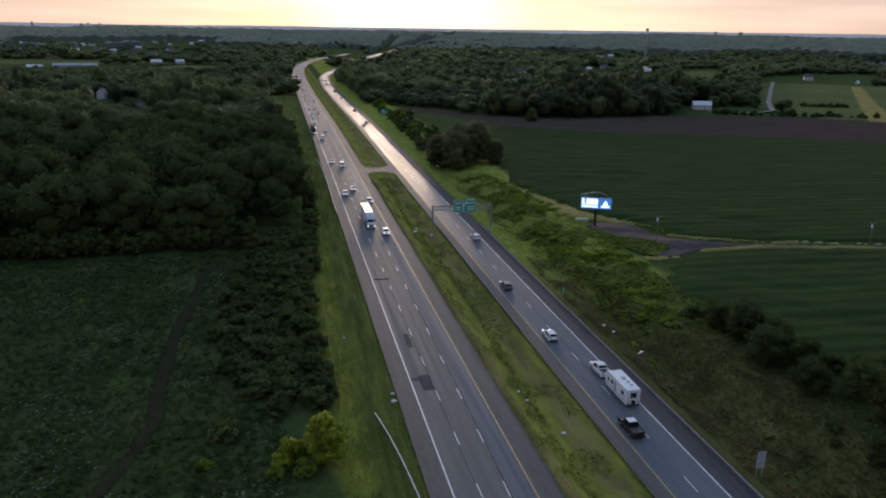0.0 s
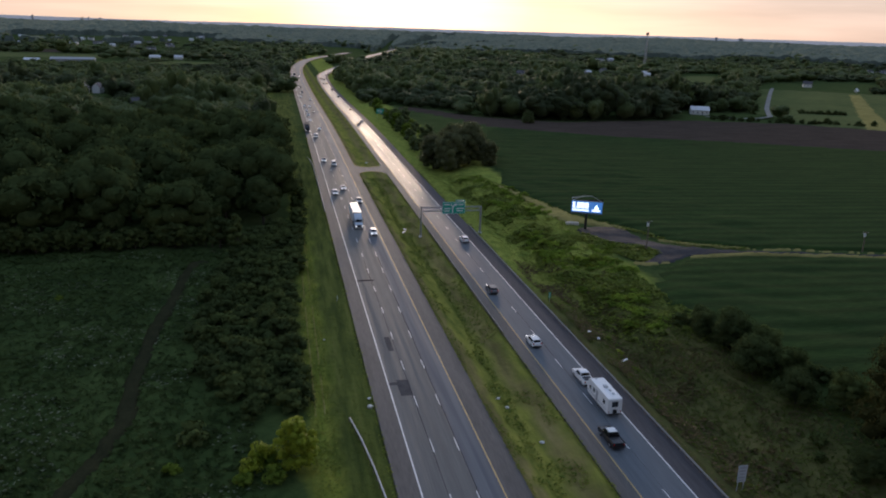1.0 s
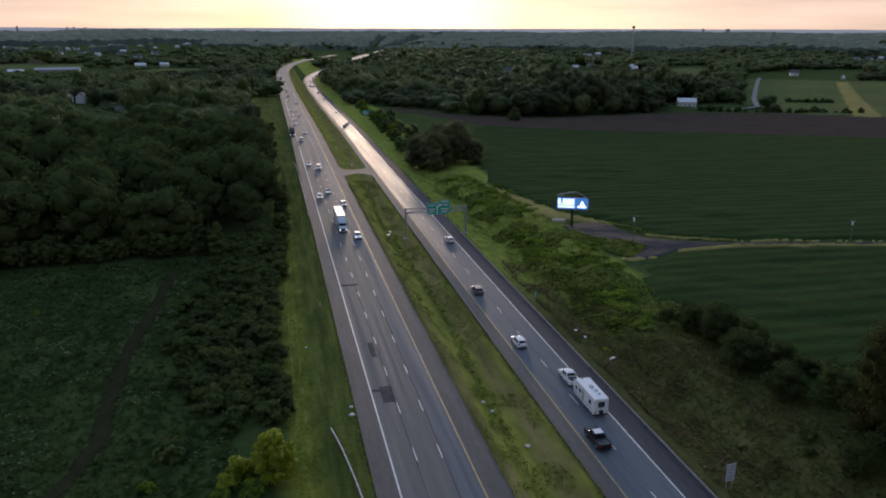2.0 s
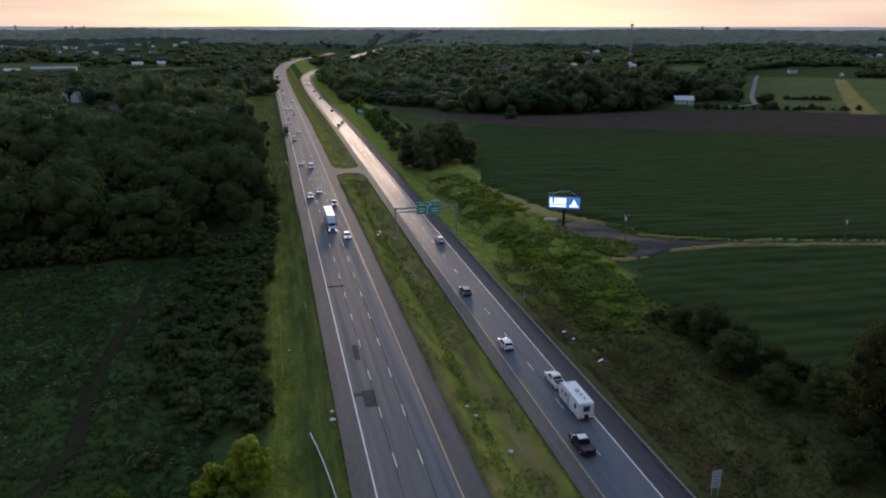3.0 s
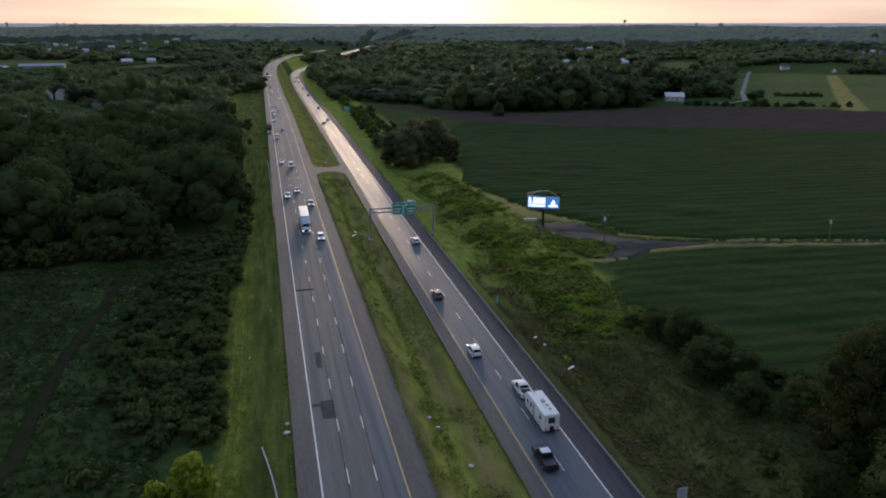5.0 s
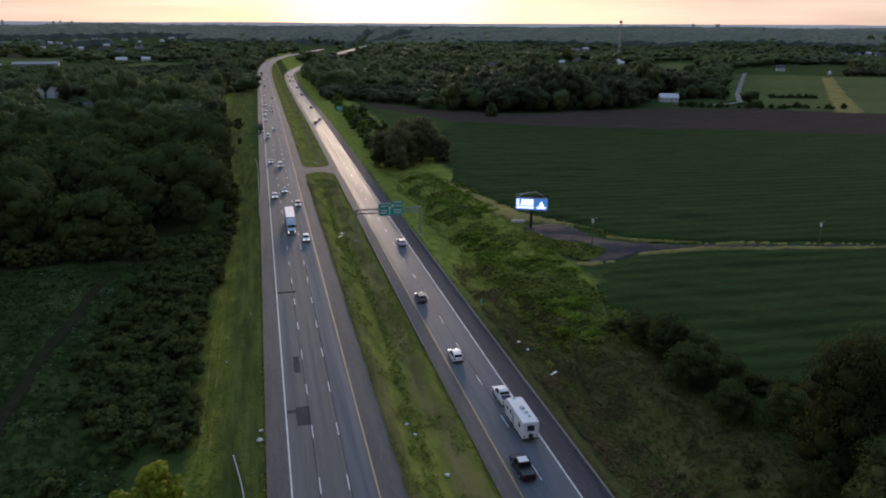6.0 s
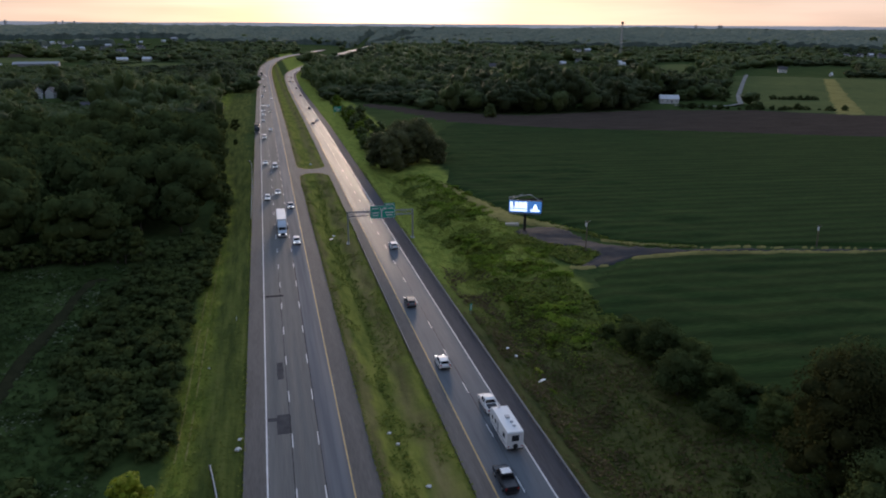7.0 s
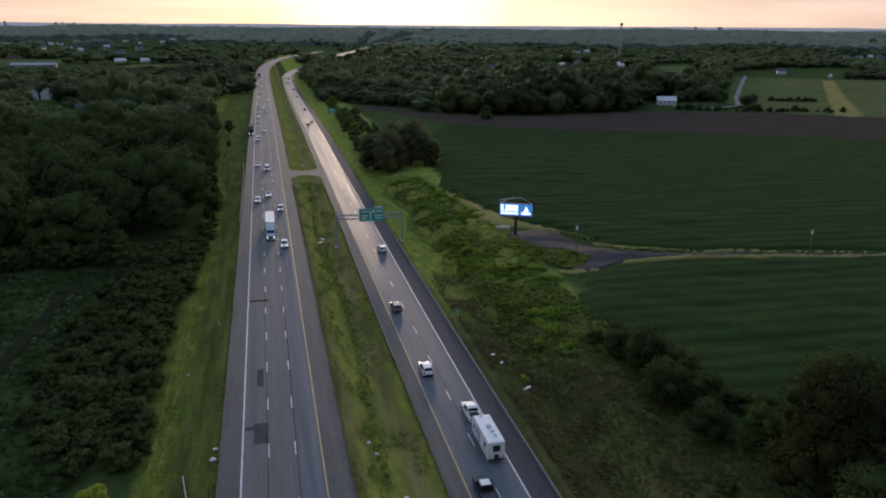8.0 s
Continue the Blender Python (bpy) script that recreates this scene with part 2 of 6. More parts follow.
# far and olive leaves: lighter than near ones, haze put into their colour
M_LEAF_F = leafy("leaves_far_hazed", (0.058, 0.085, 0.03), (0.13, 0.17, 0.06), thin=0.5, vary=0.12)
M_LEAF_O = leafy("leaves_olive", (0.066, 0.095, 0.03), (0.145, 0.184, 0.06), third=(0.17, 0.195, 0.068), thin=0.5, vary=0.12)
M_LEAF_D = leafy("leaves_deep_green", (0.035, 0.052, 0.022), (0.085, 0.108, 0.044), thin=0.45, vary=0.12)
M_LEAF_C = leafy("leaves_greyish", (0.07, 0.08, 0.036), (0.165, 0.172, 0.074), thin=0.45)
M_LEAF_G = leafy("leaves_rank_weeds", (0.12, 0.195, 0.025), (0.27, 0.345, 0.046), third=(0.33, 0.32, 0.07), thin=0.45)
M_LEAF_R = leafy("leaves_russet", (0.022, 0.028, 0.011), (0.06, 0.062, 0.022))
M_TUFT = leafy("grass_blades", (0.045, 0.075, 0.013), (0.125, 0.155, 0.028), third=(0.19, 0.18, 0.055), thin=0.5)
M_TUFT_M = leafy("meadow_blades", (0.027, 0.05, 0.012), (0.072, 0.104, 0.026), third=(0.115, 0.125, 0.042), thin=0.5)
M_TUFT_P = leafy("pale_weeds", (0.10, 0.12, 0.06), (0.2, 0.21, 0.13))
M_TUFT_V = leafy("mown_blades", (0.1, 0.138, 0.02), (0.22, 0.24, 0.038), third=(0.28, 0.25, 0.07), thin=0.22)
M_TUFT_D = leafy("dry_blades", (0.08, 0.065, 0.03), (0.17, 0.13, 0.06), thin=0.4)
# blue-grey of haze put into the base colour of the farthest woods
M_FARWOOD = mat("hazed_distant_woods", (0.036, 0.05, 0.042), (0.085, 0.105, 0.085), scale=0.02, rough=0.8, fine=7, bump=0.8, depth=1.5, spec=0.0)
M_SIDING = plain("white_siding", (0.72, 0.72, 0.70), 0.6)
M_GREYWALL = plain("grey_siding", (0.32, 0.33, 0.35), 0.7)
M_ROOF = plain("asphalt_shingle", (0.09, 0.085, 0.09), 0.85)
M_METALROOF = plain("pale_metal_roof", (0.6, 0.62, 0.64), 0.45)
M_GLASS = plain("dark_window_glass", (0.02, 0.022, 0.026), 0.08, 0.0, 0.8)
M_TYRE = plain("tyre_rubber", (0.018, 0.018, 0.018), 0.85)
M_RIM = plain("alloy_rim", (0.45, 0.45, 0.46), 0.35, 0.8)
M_LAMP = plain("clear_lamp_glass", (0.75, 0.76, 0.78), 0.15)
M_HEAD = glow("headlight_lit", (1.0, 0.95, 0.85), 1.6)
M_TAIL = plain("red_lamp_glass", (0.4, 0.015, 0.012), 0.25)
M_STONE = plain("pale_stone", (0.62, 0.6, 0.57), 0.8)
M_DEBRIS = plain("white_plastic", (0.75, 0.75, 0.74), 0.5)


def ground_material():
    """Meadow, mown verge and median grass, told apart by the distance from the road, with ragged borders."""
    m = mat("grassland", (0.022, 0.041, 0.011), (0.06, 0.085, 0.024), scale=0.05, rough=0.9, fine=14, bump=0.8, depth=0.25, third=(0.11, 0.115, 0.04), spec=0.0)
    n, l = m.node_tree.nodes, m.node_tree.links
    p = n["Principled BSDF"]
    base = p.inputs["Base Color"].links[0].from_socket
    geo = n.new("ShaderNodeNewGeometry")
    sep = n.new("ShaderNodeSeparateXYZ")
    l.new(geo.outputs["Position"], sep.inputs[0])
    rag = n.new("ShaderNodeTexNoise")
    rag.inputs["Scale"].default_value, rag.inputs["Detail"].default_value = 0.12, 5
    l.new(geo.outputs["Position"], rag.inputs[0])
    off = n.new("ShaderNodeMath")
    off.operation = "MULTIPLY_ADD"
    off.inputs[1].default_value, off.inputs[2].default_value = 7.0, -3.5
    l.new(rag.outputs[0], off.inputs[0])
    # west of the road the mown verge widens beyond the wood
    west = n.new("ShaderNodeMath")
    west.operation = "MINIMUM"
    west.inputs[1].default_value = 0.0
    l.new(sep.outputs[0], west.inputs[0])
    wide = n.new("ShaderNodeMapRange")
    wide.interpolation_type = "SMOOTHSTEP"
    wide.inputs[1].default_value, wide.inputs[2].default_value, wide.inputs[3].default_value, wide.inputs[4].default_value = 250, 420, 0.0, -0.52
    l.new(sep.outputs[1], wide.inputs[0])
    pull = n.new("ShaderNodeMath")
    pull.operation = "MULTIPLY_ADD"
    l.new(west.outputs[0], pull.inputs[0])
    l.new(wide.outputs[0], pull.inputs[1])
    l.new(sep.outputs[0], pull.inputs[2])
    xx = n.new("ShaderNodeMath")
    l.new(pull.outputs[0], xx.inputs[0])
    l.new(off.outputs[0], xx.inputs[1])

    def band(lo, hi, soft):
        a = n.new("ShaderNodeMapRange")
        a.inputs[1].default_value, a.inputs[2].default_value = lo - soft, lo + soft
        b = n.new("ShaderNodeMapRange")
        b.inputs[1].default_value, b.inputs[2].default_value = hi - soft, hi + soft
        b.inputs[3].default_value, b.inputs[4].default_value = 1.0, 0.0
        c = n.new("ShaderNodeMath")
        c.operation = "MULTIPLY"
        for s in (a, b):
            l.new(xx.outputs[0], s.inputs[0])
        l.new(a.outputs[0], c.inputs[0])
        l.new(b.outputs[0], c.inputs[1])
        return c.outputs[0]

    def grass(dark, light, third, scale, stretch):
        mp = n.new("ShaderNodeMapping")
        mp.inputs["Scale"].default_value = stretch
        l.new(geo.outputs["Position"], mp.inputs[0])
        t = n.new("ShaderNodeTexNoise")
        t.inputs["Scale"].default_value, t.inputs["Detail"].default_value, t.inputs["Roughness"].default_value = scale, 8, 0.65
        l.new(mp.outputs[0], t.inputs[0])
        r = n.new("ShaderNodeValToRGB")
        r.color_ramp.elements[0].position, r.color_ramp.elements[1].position = 0.34, 0.58
        r.color_ramp.elements[0].color, r.color_ramp.elements[1].color = (*dark, 1), (*light, 1)
        r.color_ramp.elements.new(0.74).color = (*third, 1)
        l.new(t.outputs[0], r.inputs[0])
        return r.outputs[0]

    verge = grass((0.04, 0.054, 0.013), (0.1, 0.116, 0.025), (0.15, 0.142, 0.042), 0.35, (1.6, 0.16, 1))
    median = grass((0.09, 0.108, 0.021), (0.212, 0.212, 0.04), (0.27, 0.24, 0.062), 0.3, (1.3, 0.3, 1))
    rank = grass((0.1, 0.135, 0.019), (0.205, 0.225, 0.034), (0.26, 0.25, 0.05), 0.4, (1.6, 0.25, 1))
    parched = grass((0.105, 0.092, 0.032), (0.205, 0.172, 0.06), (0.26, 0.205, 0.085), 0.3, (1.2, 0.22, 1))
    dry = grass((0.052, 0.058, 0.019), (0.1, 0.096, 0.032), (0.145, 0.118, 0.05), 0.35, (1.2, 0.3, 1))
    bank = grass((0.125, 0.165, 0.028), (0.245, 0.27, 0.048), (0.29, 0.275, 0.068), 0.3, (1.2, 0.7, 1))
    col = base
    for layer, (lo, hi, soft) in ((verge, (-17.5, -5.0, 1.2)), (rank, (-17.5, -13.8, 1.6)), (median, (8.0, 25.0, 1.0)), (parched, (18.2, 21.2, 1.2)), (parched, (9.5, 12.6, 0.6)), (bank, (36.0, 68.0, 2.0)), (dry, (35.0, 62.0, 2.5))):
        mx = n.new("ShaderNodeMix")
        mx.data_type = "RGBA"
        amount = band(lo, hi, soft)
        if layer is bank or layer is dry:
            far = n.new("ShaderNodeMapRange")
            far.inputs[1].default_value, far.inputs[2].default_value = (118, 160) if layer is bank else (185, 140)
            l.new(sep.outputs[1], far.inputs[0])
            both_ = n.new("ShaderNodeMath")
            both_.operation = "MULTIPLY"
            l.new(amount, both_.inputs[0])
            l.new(far.outputs[0], both_.inputs[1])
            amount = both_.outputs[0]
        l.new(amount, mx.inputs["Factor"])
        l.new(col, mx.inputs[6])
        l.new(layer, mx.inputs[7])
        col = mx.outputs[2]
    l.new(col, p.inputs["Base Color"])
    return m


M_GROUND = ground_material()
# leaf gloss, and the soft sheen of blades and leaves seen at a low angle; on the far woods it stands in for haze
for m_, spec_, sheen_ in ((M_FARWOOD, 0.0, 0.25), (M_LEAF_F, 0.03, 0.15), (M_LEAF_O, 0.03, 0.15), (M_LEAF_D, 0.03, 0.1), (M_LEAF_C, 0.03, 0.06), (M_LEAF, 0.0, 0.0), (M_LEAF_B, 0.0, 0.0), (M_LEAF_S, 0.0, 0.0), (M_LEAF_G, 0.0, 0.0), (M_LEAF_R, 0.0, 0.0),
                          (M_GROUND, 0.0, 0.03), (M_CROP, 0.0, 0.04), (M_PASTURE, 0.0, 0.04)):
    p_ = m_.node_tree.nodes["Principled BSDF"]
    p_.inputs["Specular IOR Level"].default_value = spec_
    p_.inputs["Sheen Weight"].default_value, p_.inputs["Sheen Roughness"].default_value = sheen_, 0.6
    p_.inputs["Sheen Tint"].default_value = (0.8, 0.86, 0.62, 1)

# ================= mesh helpers =================


def mesh_from(name, verts, faces, material, smooth=False):
    me = bpy.data.meshes.new(name)
    me.from_pydata([tuple(v) for v in verts], [], [tuple(f) for f in faces])
    me.materials.append(material)
    if smooth:
        me.polygons.foreach_set("use_smooth", [True] * len(me.polygons))
    me.update()
    return me


def bm_mesh(name, bm, material, smooth=False):
    me = bpy.data.meshes.new(name)
    bmesh.ops.recalc_face_normals(bm, faces=bm.faces)
    bm.to_mesh(me)
    bm.free()
    me.materials.append(material)
    if smooth:
        me.polygons.foreach_set("use_smooth", [True] * len(me.polygons))
    return me


def part(name, bm, material, parent, label="", smooth=False):
    me = bm if isinstance(bm, bpy.types.Mesh) else bm_mesh(name, bm, material, smooth)
    ob = new(name, me)
    ob.parent = parent
    if label:
        ob["label"] = label
    return ob


def empty(name, label, category, group="", kind=""):
    return tagged(new(name), label, category, group, kind)


def box(bm, x0, x1, y0, y1, z0, z1, bevel=0.0):
    vs = bmesh.ops.create_cube(bm, size=1.0)["verts"]
    for v in vs:
        v.co = Vector(((x0 + x1) / 2 + v.co.x * (x1 - x0), (y0 + y1) / 2 + v.co.y * (y1 - y0), (z0 + z1) / 2 + v.co.z * (z1 - z0)))
    if bevel:
        es = {e for v in vs for e in v.link_edges}
        bmesh.ops.bevel(bm, geom=list(es), offset=bevel, segments=2, affect="EDGES", profile=0.6)
    return vs


def boxed(*a, bevel=0.0):
    bm = bmesh.new()
    box(bm, *a, bevel=bevel)
    return bm


def tube(bm, a, b, r0, r1, n=8):
    a, b = Vector(a), Vector(b)
    q = (b - a).to_track_quat("Z", "Y").to_matrix()
    ra = [bm.verts.new(a + q @ Vector((r0 * math.cos(k * 2 * math.pi / n), r0 * math.sin(k * 2 * math.pi / n), 0))) for k in range(n)]
    rb = [bm.verts.new(b + q @ Vector((r1 * math.cos(k * 2 * math.pi / n), r1 * math.sin(k * 2 * math.pi / n), 0))) for k in range(n)]
    for k in range(n):
        bm.faces.new((ra[k], ra[(k + 1) % n], rb[(k + 1) % n], rb[k]))
    bm.faces.new(rb)
    bm.faces.new(ra[::-1])


def sstep(a, b, v):
    u = min(1.0, max(0.0, (v - a) / (b - a)))
    return u * u * (3 - 2 * u)


def terrain(x, y):
    """Height of the land: level near the road, falling a little, then rising to the horizon."""
    r = math.hypot(x, y)
    z = -6.0 * sstep(400, 900, r) + 30.0 * sstep(1500, 3600, r)
    if r > 1500:
        z += 13.0 * noise.noise((x * 0.0016, y * 0.0026, 21)) * sstep(1500, 2300, r)
    near = 1 - sstep(300, 480, r)
    if 11.0 < x < 23.0:
        z -= 1.5 * math.sin(math.pi * (x - 11.0) / 12.0) ** 2 * (1 - sstep(292, 312, y) * (1 - sstep(334, 354, y)))
    if x > 37.2:
        z += near * (-2.0 * math.sin(math.pi * sstep(37.2, 56, x)) ** 2 + 1.9 * sstep(48, 66, x))
    if x < -8.0:
        z -= near * 0.8 * sstep(8, 16, -x)
    if 20 < y < 420 and (-130 < x < -9 or 39 < x < 130):
        fade = sstep(9, 13, -x) if x < 0 else sstep(39, 43, x)
        z += fade * (0.5 * noise.noise((x * 0.11, y * 0.11, 0)) + 0.2 * noise.noise((x * 0.27, y * 0.27, 3)))
    return z


def inside(x, y, poly):
    hit = False
    for (ax, ay), (bx, by) in zip(poly, poly[1:] + poly[:1]):
        if (ay > y) != (by > y) and x < (bx - ax) * (y - ay) / (by - ay) + ax:
            hit = not hit
    return hit


def bend_left(y):
    return 1.43e-7 * max(0.0, y - 900) ** 3


def bend_right(y):
    return 0.105 * (math.hypot(y - 1060, 80) + (y - 1060)) - 0.105 * (math.hypot(1060, 80) - 1060) if y > 0 else 0.0


def road_z(y):
    return terrain(0.0, y) + 0.06 + 1.2 * sstep(600, 1000, y)


# ================= ground =================


def spaced(stops):
    out = []
    for (a, b, s) in stops:
        k = max(1, round((b - a) / s))
        out += [a + (b - a) * i / k for i in range(k)]
    return out + [stops[-1][1]]


GX = spaced([(-4950, -1500, 230), (-1500, -400, 55), (-400, -120, 14), (-120, -20, 2.5), (-20, -8, 1.5), (-8, -6.9, 1.1), (-6.9, 11.0, 17.9), (11.0, 22.7, 0.9),
             (22.7, 36.9, 14.2), (36.9, 70, 1.5), (70, 130, 5), (130, 500, 18), (500, 1500, 55), (1500, 4950, 230)])
GY = spaced([(-600, 20, 60), (20, 260, 2.5), (260, 500, 6), (500, 1200, 16), (1200, 2200, 40), (2200, 4950, 110)])


def build_ground():
    verts = []
    for y in GY:
        for x in GX:
            z = terrain(x, y)
            on_road = -6.95 < x < 11.05 or 22.65 < x < 36.95
            if on_road and y < 1000:
                z -= 0.25
            verts.append((x, y, z))
    w = len(GX)
    faces = [(j * w + i, j * w + i + 1, (j + 1) * w + i + 1, (j + 1) * w + i) for j in range(len(GY) - 1) for i in range(w - 1)]
    return tagged(new("ground", mesh_from("ground", verts, faces, M_GROUND, True)), "rolling green grassland with mown verges and rough meadow", "ground", kind="structure")


build_ground()


def strip(name, material, x0, x1, y0, y1, bend, lift=0.0, step=20.0, skirt=0.0):
    """A ribbon along the highway between two offsets, with its edges turned down."""
    ys = spaced([(y0, y1, step)])
    cols = [(x0, -skirt), (x0, 0.0), (x1, 0.0), (x1, -skirt)] if skirt else [(x0, 0.0), (x1, 0.0)]
    verts = [(x + bend(y), y, road_z(y) + lift + dz) for y in ys for x, dz in cols]
    w = len(cols)
    faces = [(j * w + i, j * w + i + 1, (j + 1) * w + i + 1, (j + 1) * w + i) for j in range(len(ys) - 1) for i in range(w - 1)]
    return mesh_from(name, verts, faces, material)


def carriageway(name, label, surface, edges, bend, end):
    """Lanes between the two shoulders, with edge lines and lane dashes as their own pieces."""
    sh0, a, b, sh1, m0, m1 = edges
    road = tagged(new(name, strip(name, surface, a - 0.15, b + 0.15, -250, end, bend, 0.0, 20, 0.3)), label, "road", kind="structure")
    part("shoulder", strip("shoulder", m0, sh0, a - 0.15, -250, end, bend, -0.006, 20, 0.5), None, road, "worn grey asphalt shoulder")
    part("shoulder", strip("shoulder", m1, b + 0.15, sh1, -250, end, bend, -0.006, 20, 0.5), None, road, "darker asphalt shoulder")
    return road


left_road = carriageway("carriageway_left", "three-lane grey asphalt carriageway with worn wheel tracks", M_ASPHALT, (-6.9, -3.7, 7.4, 11.0, M_SHOULDER, M_SHOULDER), bend_left, 1900)
right_road = carriageway("carriageway_right", "two-lane grey asphalt carriageway with a dark outer shoulder", M_ASPHALT_R, (22.7, 25.4, 32.9, 36.8, M_SHOULDER, M_DARKSH), bend_right, 1800)


def marks(road, bend, white, yellow, dash_lines, first, period):
    part("edge_line", strip("edge_line", M_WHITE, white - 0.11, white + 0.11, -250, 1300, bend, 0.008), None, road, "white edge line")
    part("edge_line", strip("edge_line", M_YELLOW, yellow - 0.10, yellow + 0.10, -250, 1300, bend, 0.008), None, road, "yellow edge line")
    bm = bmesh.new()
    for sx in (-0.08, 0.08):
        for sy in (-3.8, 0):
            bm.verts.new((sx, sy, 0))
    bm.verts.ensure_lookup_table()
    v = bm.verts
    bm.faces.new((v[0], v[2], v[3], v[1]))
    dash = bm_mesh("lane_dash", bm, M_WHITE)
    for x in dash_lines:
        y = first - 12 * period
        while y < 900:
            ob = part("lane_dash", dash, None, road)
            ob.location = (x + bend(y), y, road_z(y) + 0.009)
            y += period


marks(left_road, bend_left, -3.7, 7.4, (0.0, 3.75), 126.1, 14.15)
marks(right_road, bend_right, 32.9, 25.4, (29.15,), 108.5, 14.3)


def slab(name, material, x0, x1, y0, y1, parent, lift, label="", bend=bend_left, ragged=0.0):
    ys = spaced([(y0, y1, max(0.8, (y1 - y0) / 12))])
    rng = random.Random(round(x0 * 31 + y0))
    verts = []
    for y in ys:
        for x in (x0, x1):
            verts.append((x + bend(y) + rng.uniform(-ragged, ragged), y, road_z(y) + lift))
    faces = [(2 * j, 2 * j + 1, 2 * j + 3, 2 * j + 2) for j in range(len(ys) - 1)]
    return part(name, mesh_from(name, verts, faces, material), None, parent, label)


slab("asphalt_patch", M_PATCH, -2.1, 0.0, 112.2, 118.2, left_road, 0.004, "dark square asphalt patch", ragged=0.06)
slab("asphalt_patch", M_PATCH, -3.5, -2.1, 116.3, 117.4, left_road, 0.004, "dark square asphalt patch", ragged=0.06)
slab("asphalt_patch", M_PATCH, -1.7, -0.6, 130.7, 137.6, left_road, 0.004, "dark square asphalt patch", ragged=0.08)
slab("tar_seam", M_TAR, -4.2, 0.6, 172.6, 173.6, left_road, 0.004, "dark tar band across the lane", ragged=0.05)
slab("tar_seam", M_TAR, 3.88, 3.98, 40, 200, left_road, 0.005, "thin dark joint sealant", ragged=0.03)
slab("tar_seam", M_TAR, -0.22, -0.14, 40, 190, left_road, 0.005, "thin dark joint sealant", ragged=0.03)
slab("tar_seam", M_PATCH, 29.3, 29.38, 40, 200, right_road, 0.005, "thin dark joint sealant", bend=bend_right, ragged=0.03)

# median crossover
cross_verts, cross_faces = [], []
for k in range(13):
    u = k / 12
    x = 10.9 + u * 12.0
    flare = 6.5 * (abs(u - 0.5) * 2) ** 3
    zc = 0.065
    cross_verts += [(x, 318.0 - flare, zc), (x, 328.0 + flare * 0.8, zc)]
cross_faces = [(2 * k, 2 * k + 2, 2 * k + 3, 2 * k + 1) for k in range(12)]
tagged(new("crossover", mesh_from("crossover", cross_verts, cross_faces, M_SHOULDER)), "grey asphalt turnaround crossing the grass median", "road", kind="structure")

# the highway where it shows again far off
FAR = [(150, 1560), (165, 1660), (225, 1900), (311, 2192), (412, 2404), (548, 2828), (672, 3162), (760, 3500)]
fv = [(x + d, y, terrain(x, y) + 4.0) for x, y in FAR for d in (-9, 9)]
tagged(new("distant_highway", mesh_from("distant_highway", fv, [(2 * k, 2 * k + 1, 2 * k + 3, 2 * k + 2) for k in range(len(FAR) - 1)], M_ASPHALT)),
       "pale distant highway curving between woods", "road", kind="structure")


def sheet(name, poly, step, lift, material, label, category, rows=0.0, direction=0.0, kind="structure", rough_h=0.0, ragged=1.2):
    """A patch of land cover that follows the ground, cut to a polygon, with turned-down edges."""
    ca, sa = math.cos(direction), math.sin(direction)
    us = [x * ca + y * sa for x, y in poly]
    vs = [-x * sa + y * ca for x, y in poly]
    su, sv = step
    nu, nv = int((max(us) - min(us)) / su) + 2, int((max(vs) - min(vs)) / sv) + 2
    verts, idx, faces = [], {}, []

    def vert(i, j):
        if (i, j) not in idx:
            u, v = min(us) + i * su, min(vs) + j * sv
            x, y = u * ca - v * sa, u * sa + v * ca
            h = lift + (rows * (0.5 + 0.5 * math.cos(j * math.pi)) if rows else 0) + rough_h * noise.noise((x * 0.08, y * 0.3, 7)) + 0.5 * rough_h * noise.noise((x * 0.5, y * 0.5, 2))
            idx[i, j] = len(verts)
            verts.append((x, y, terrain(x, y) + h))
        return idx[i, j]

    for i in range(nu):
        for j in range(nv):
            u, v = min(us) + (i + 0.5) * su, min(vs) + (j + 0.5) * sv
            x, y = u * ca - v * sa, u * sa + v * ca
            wob = ragged * noise.noise((x * 0.35, y * 0.35, 11))
            if inside(x + wob, y + wob, poly):
                faces.append((vert(i, j), vert(i + 1, j), vert(i + 1, j + 1), vert(i, j + 1)))
    share = [0] * len(verts)
    for f in faces:
        for k in f:
            share[k] += 1
    verts = [(x, y, z if share[k] == 4 else terrain(x, y) - 0.1) for k, (x, y, z) in enumerate(verts)]
    return tagged(new(name, mesh_from(name, verts, faces, material, True)), label, category, kind=kind)


ROW_DIR = math.atan2(-0.28, 0.96)
CROP_NORTH = [(63, 274), (68, 252), (71.5, 230), (74, 223), (81, 215), (85, 206.5), (89, 196), (95, 189), (110, 184), (159, 172), (300, 145.5), (420, 120), (560, 300), (318, 370), (243, 404), (180, 425), (139, 452), (115, 470), (95, 430), (75, 330)]
CROP_SOUTH = [(88, 176), (108, 176.5), (159, 167), (300, 141), (420, 116), (420, -60), (90, -60), (80, 60), (72, 98), (69, 110), (69, 128), (64.5, 136), (64.5, 142), (65, 151), (70, 161), (75, 167), (80, 171)]
sheet("crop_field", CROP_NORTH, (3.0, 1.2), 0.6, M_CROP, "low dark green crop field sown in long rows", "field", rows=0.12, direction=ROW_DIR, rough_h=0.14)
sheet("crop_field", CROP_SOUTH, (3.0, 1.2), 0.6, M_CROP, "low dark green crop field beside the gravel drive", "field", rows=0.12, direction=ROW_DIR, rough_h=0.14)
TAN_STRIP = [(697, 862), (716, 852), (430, 476), (405, 488)]
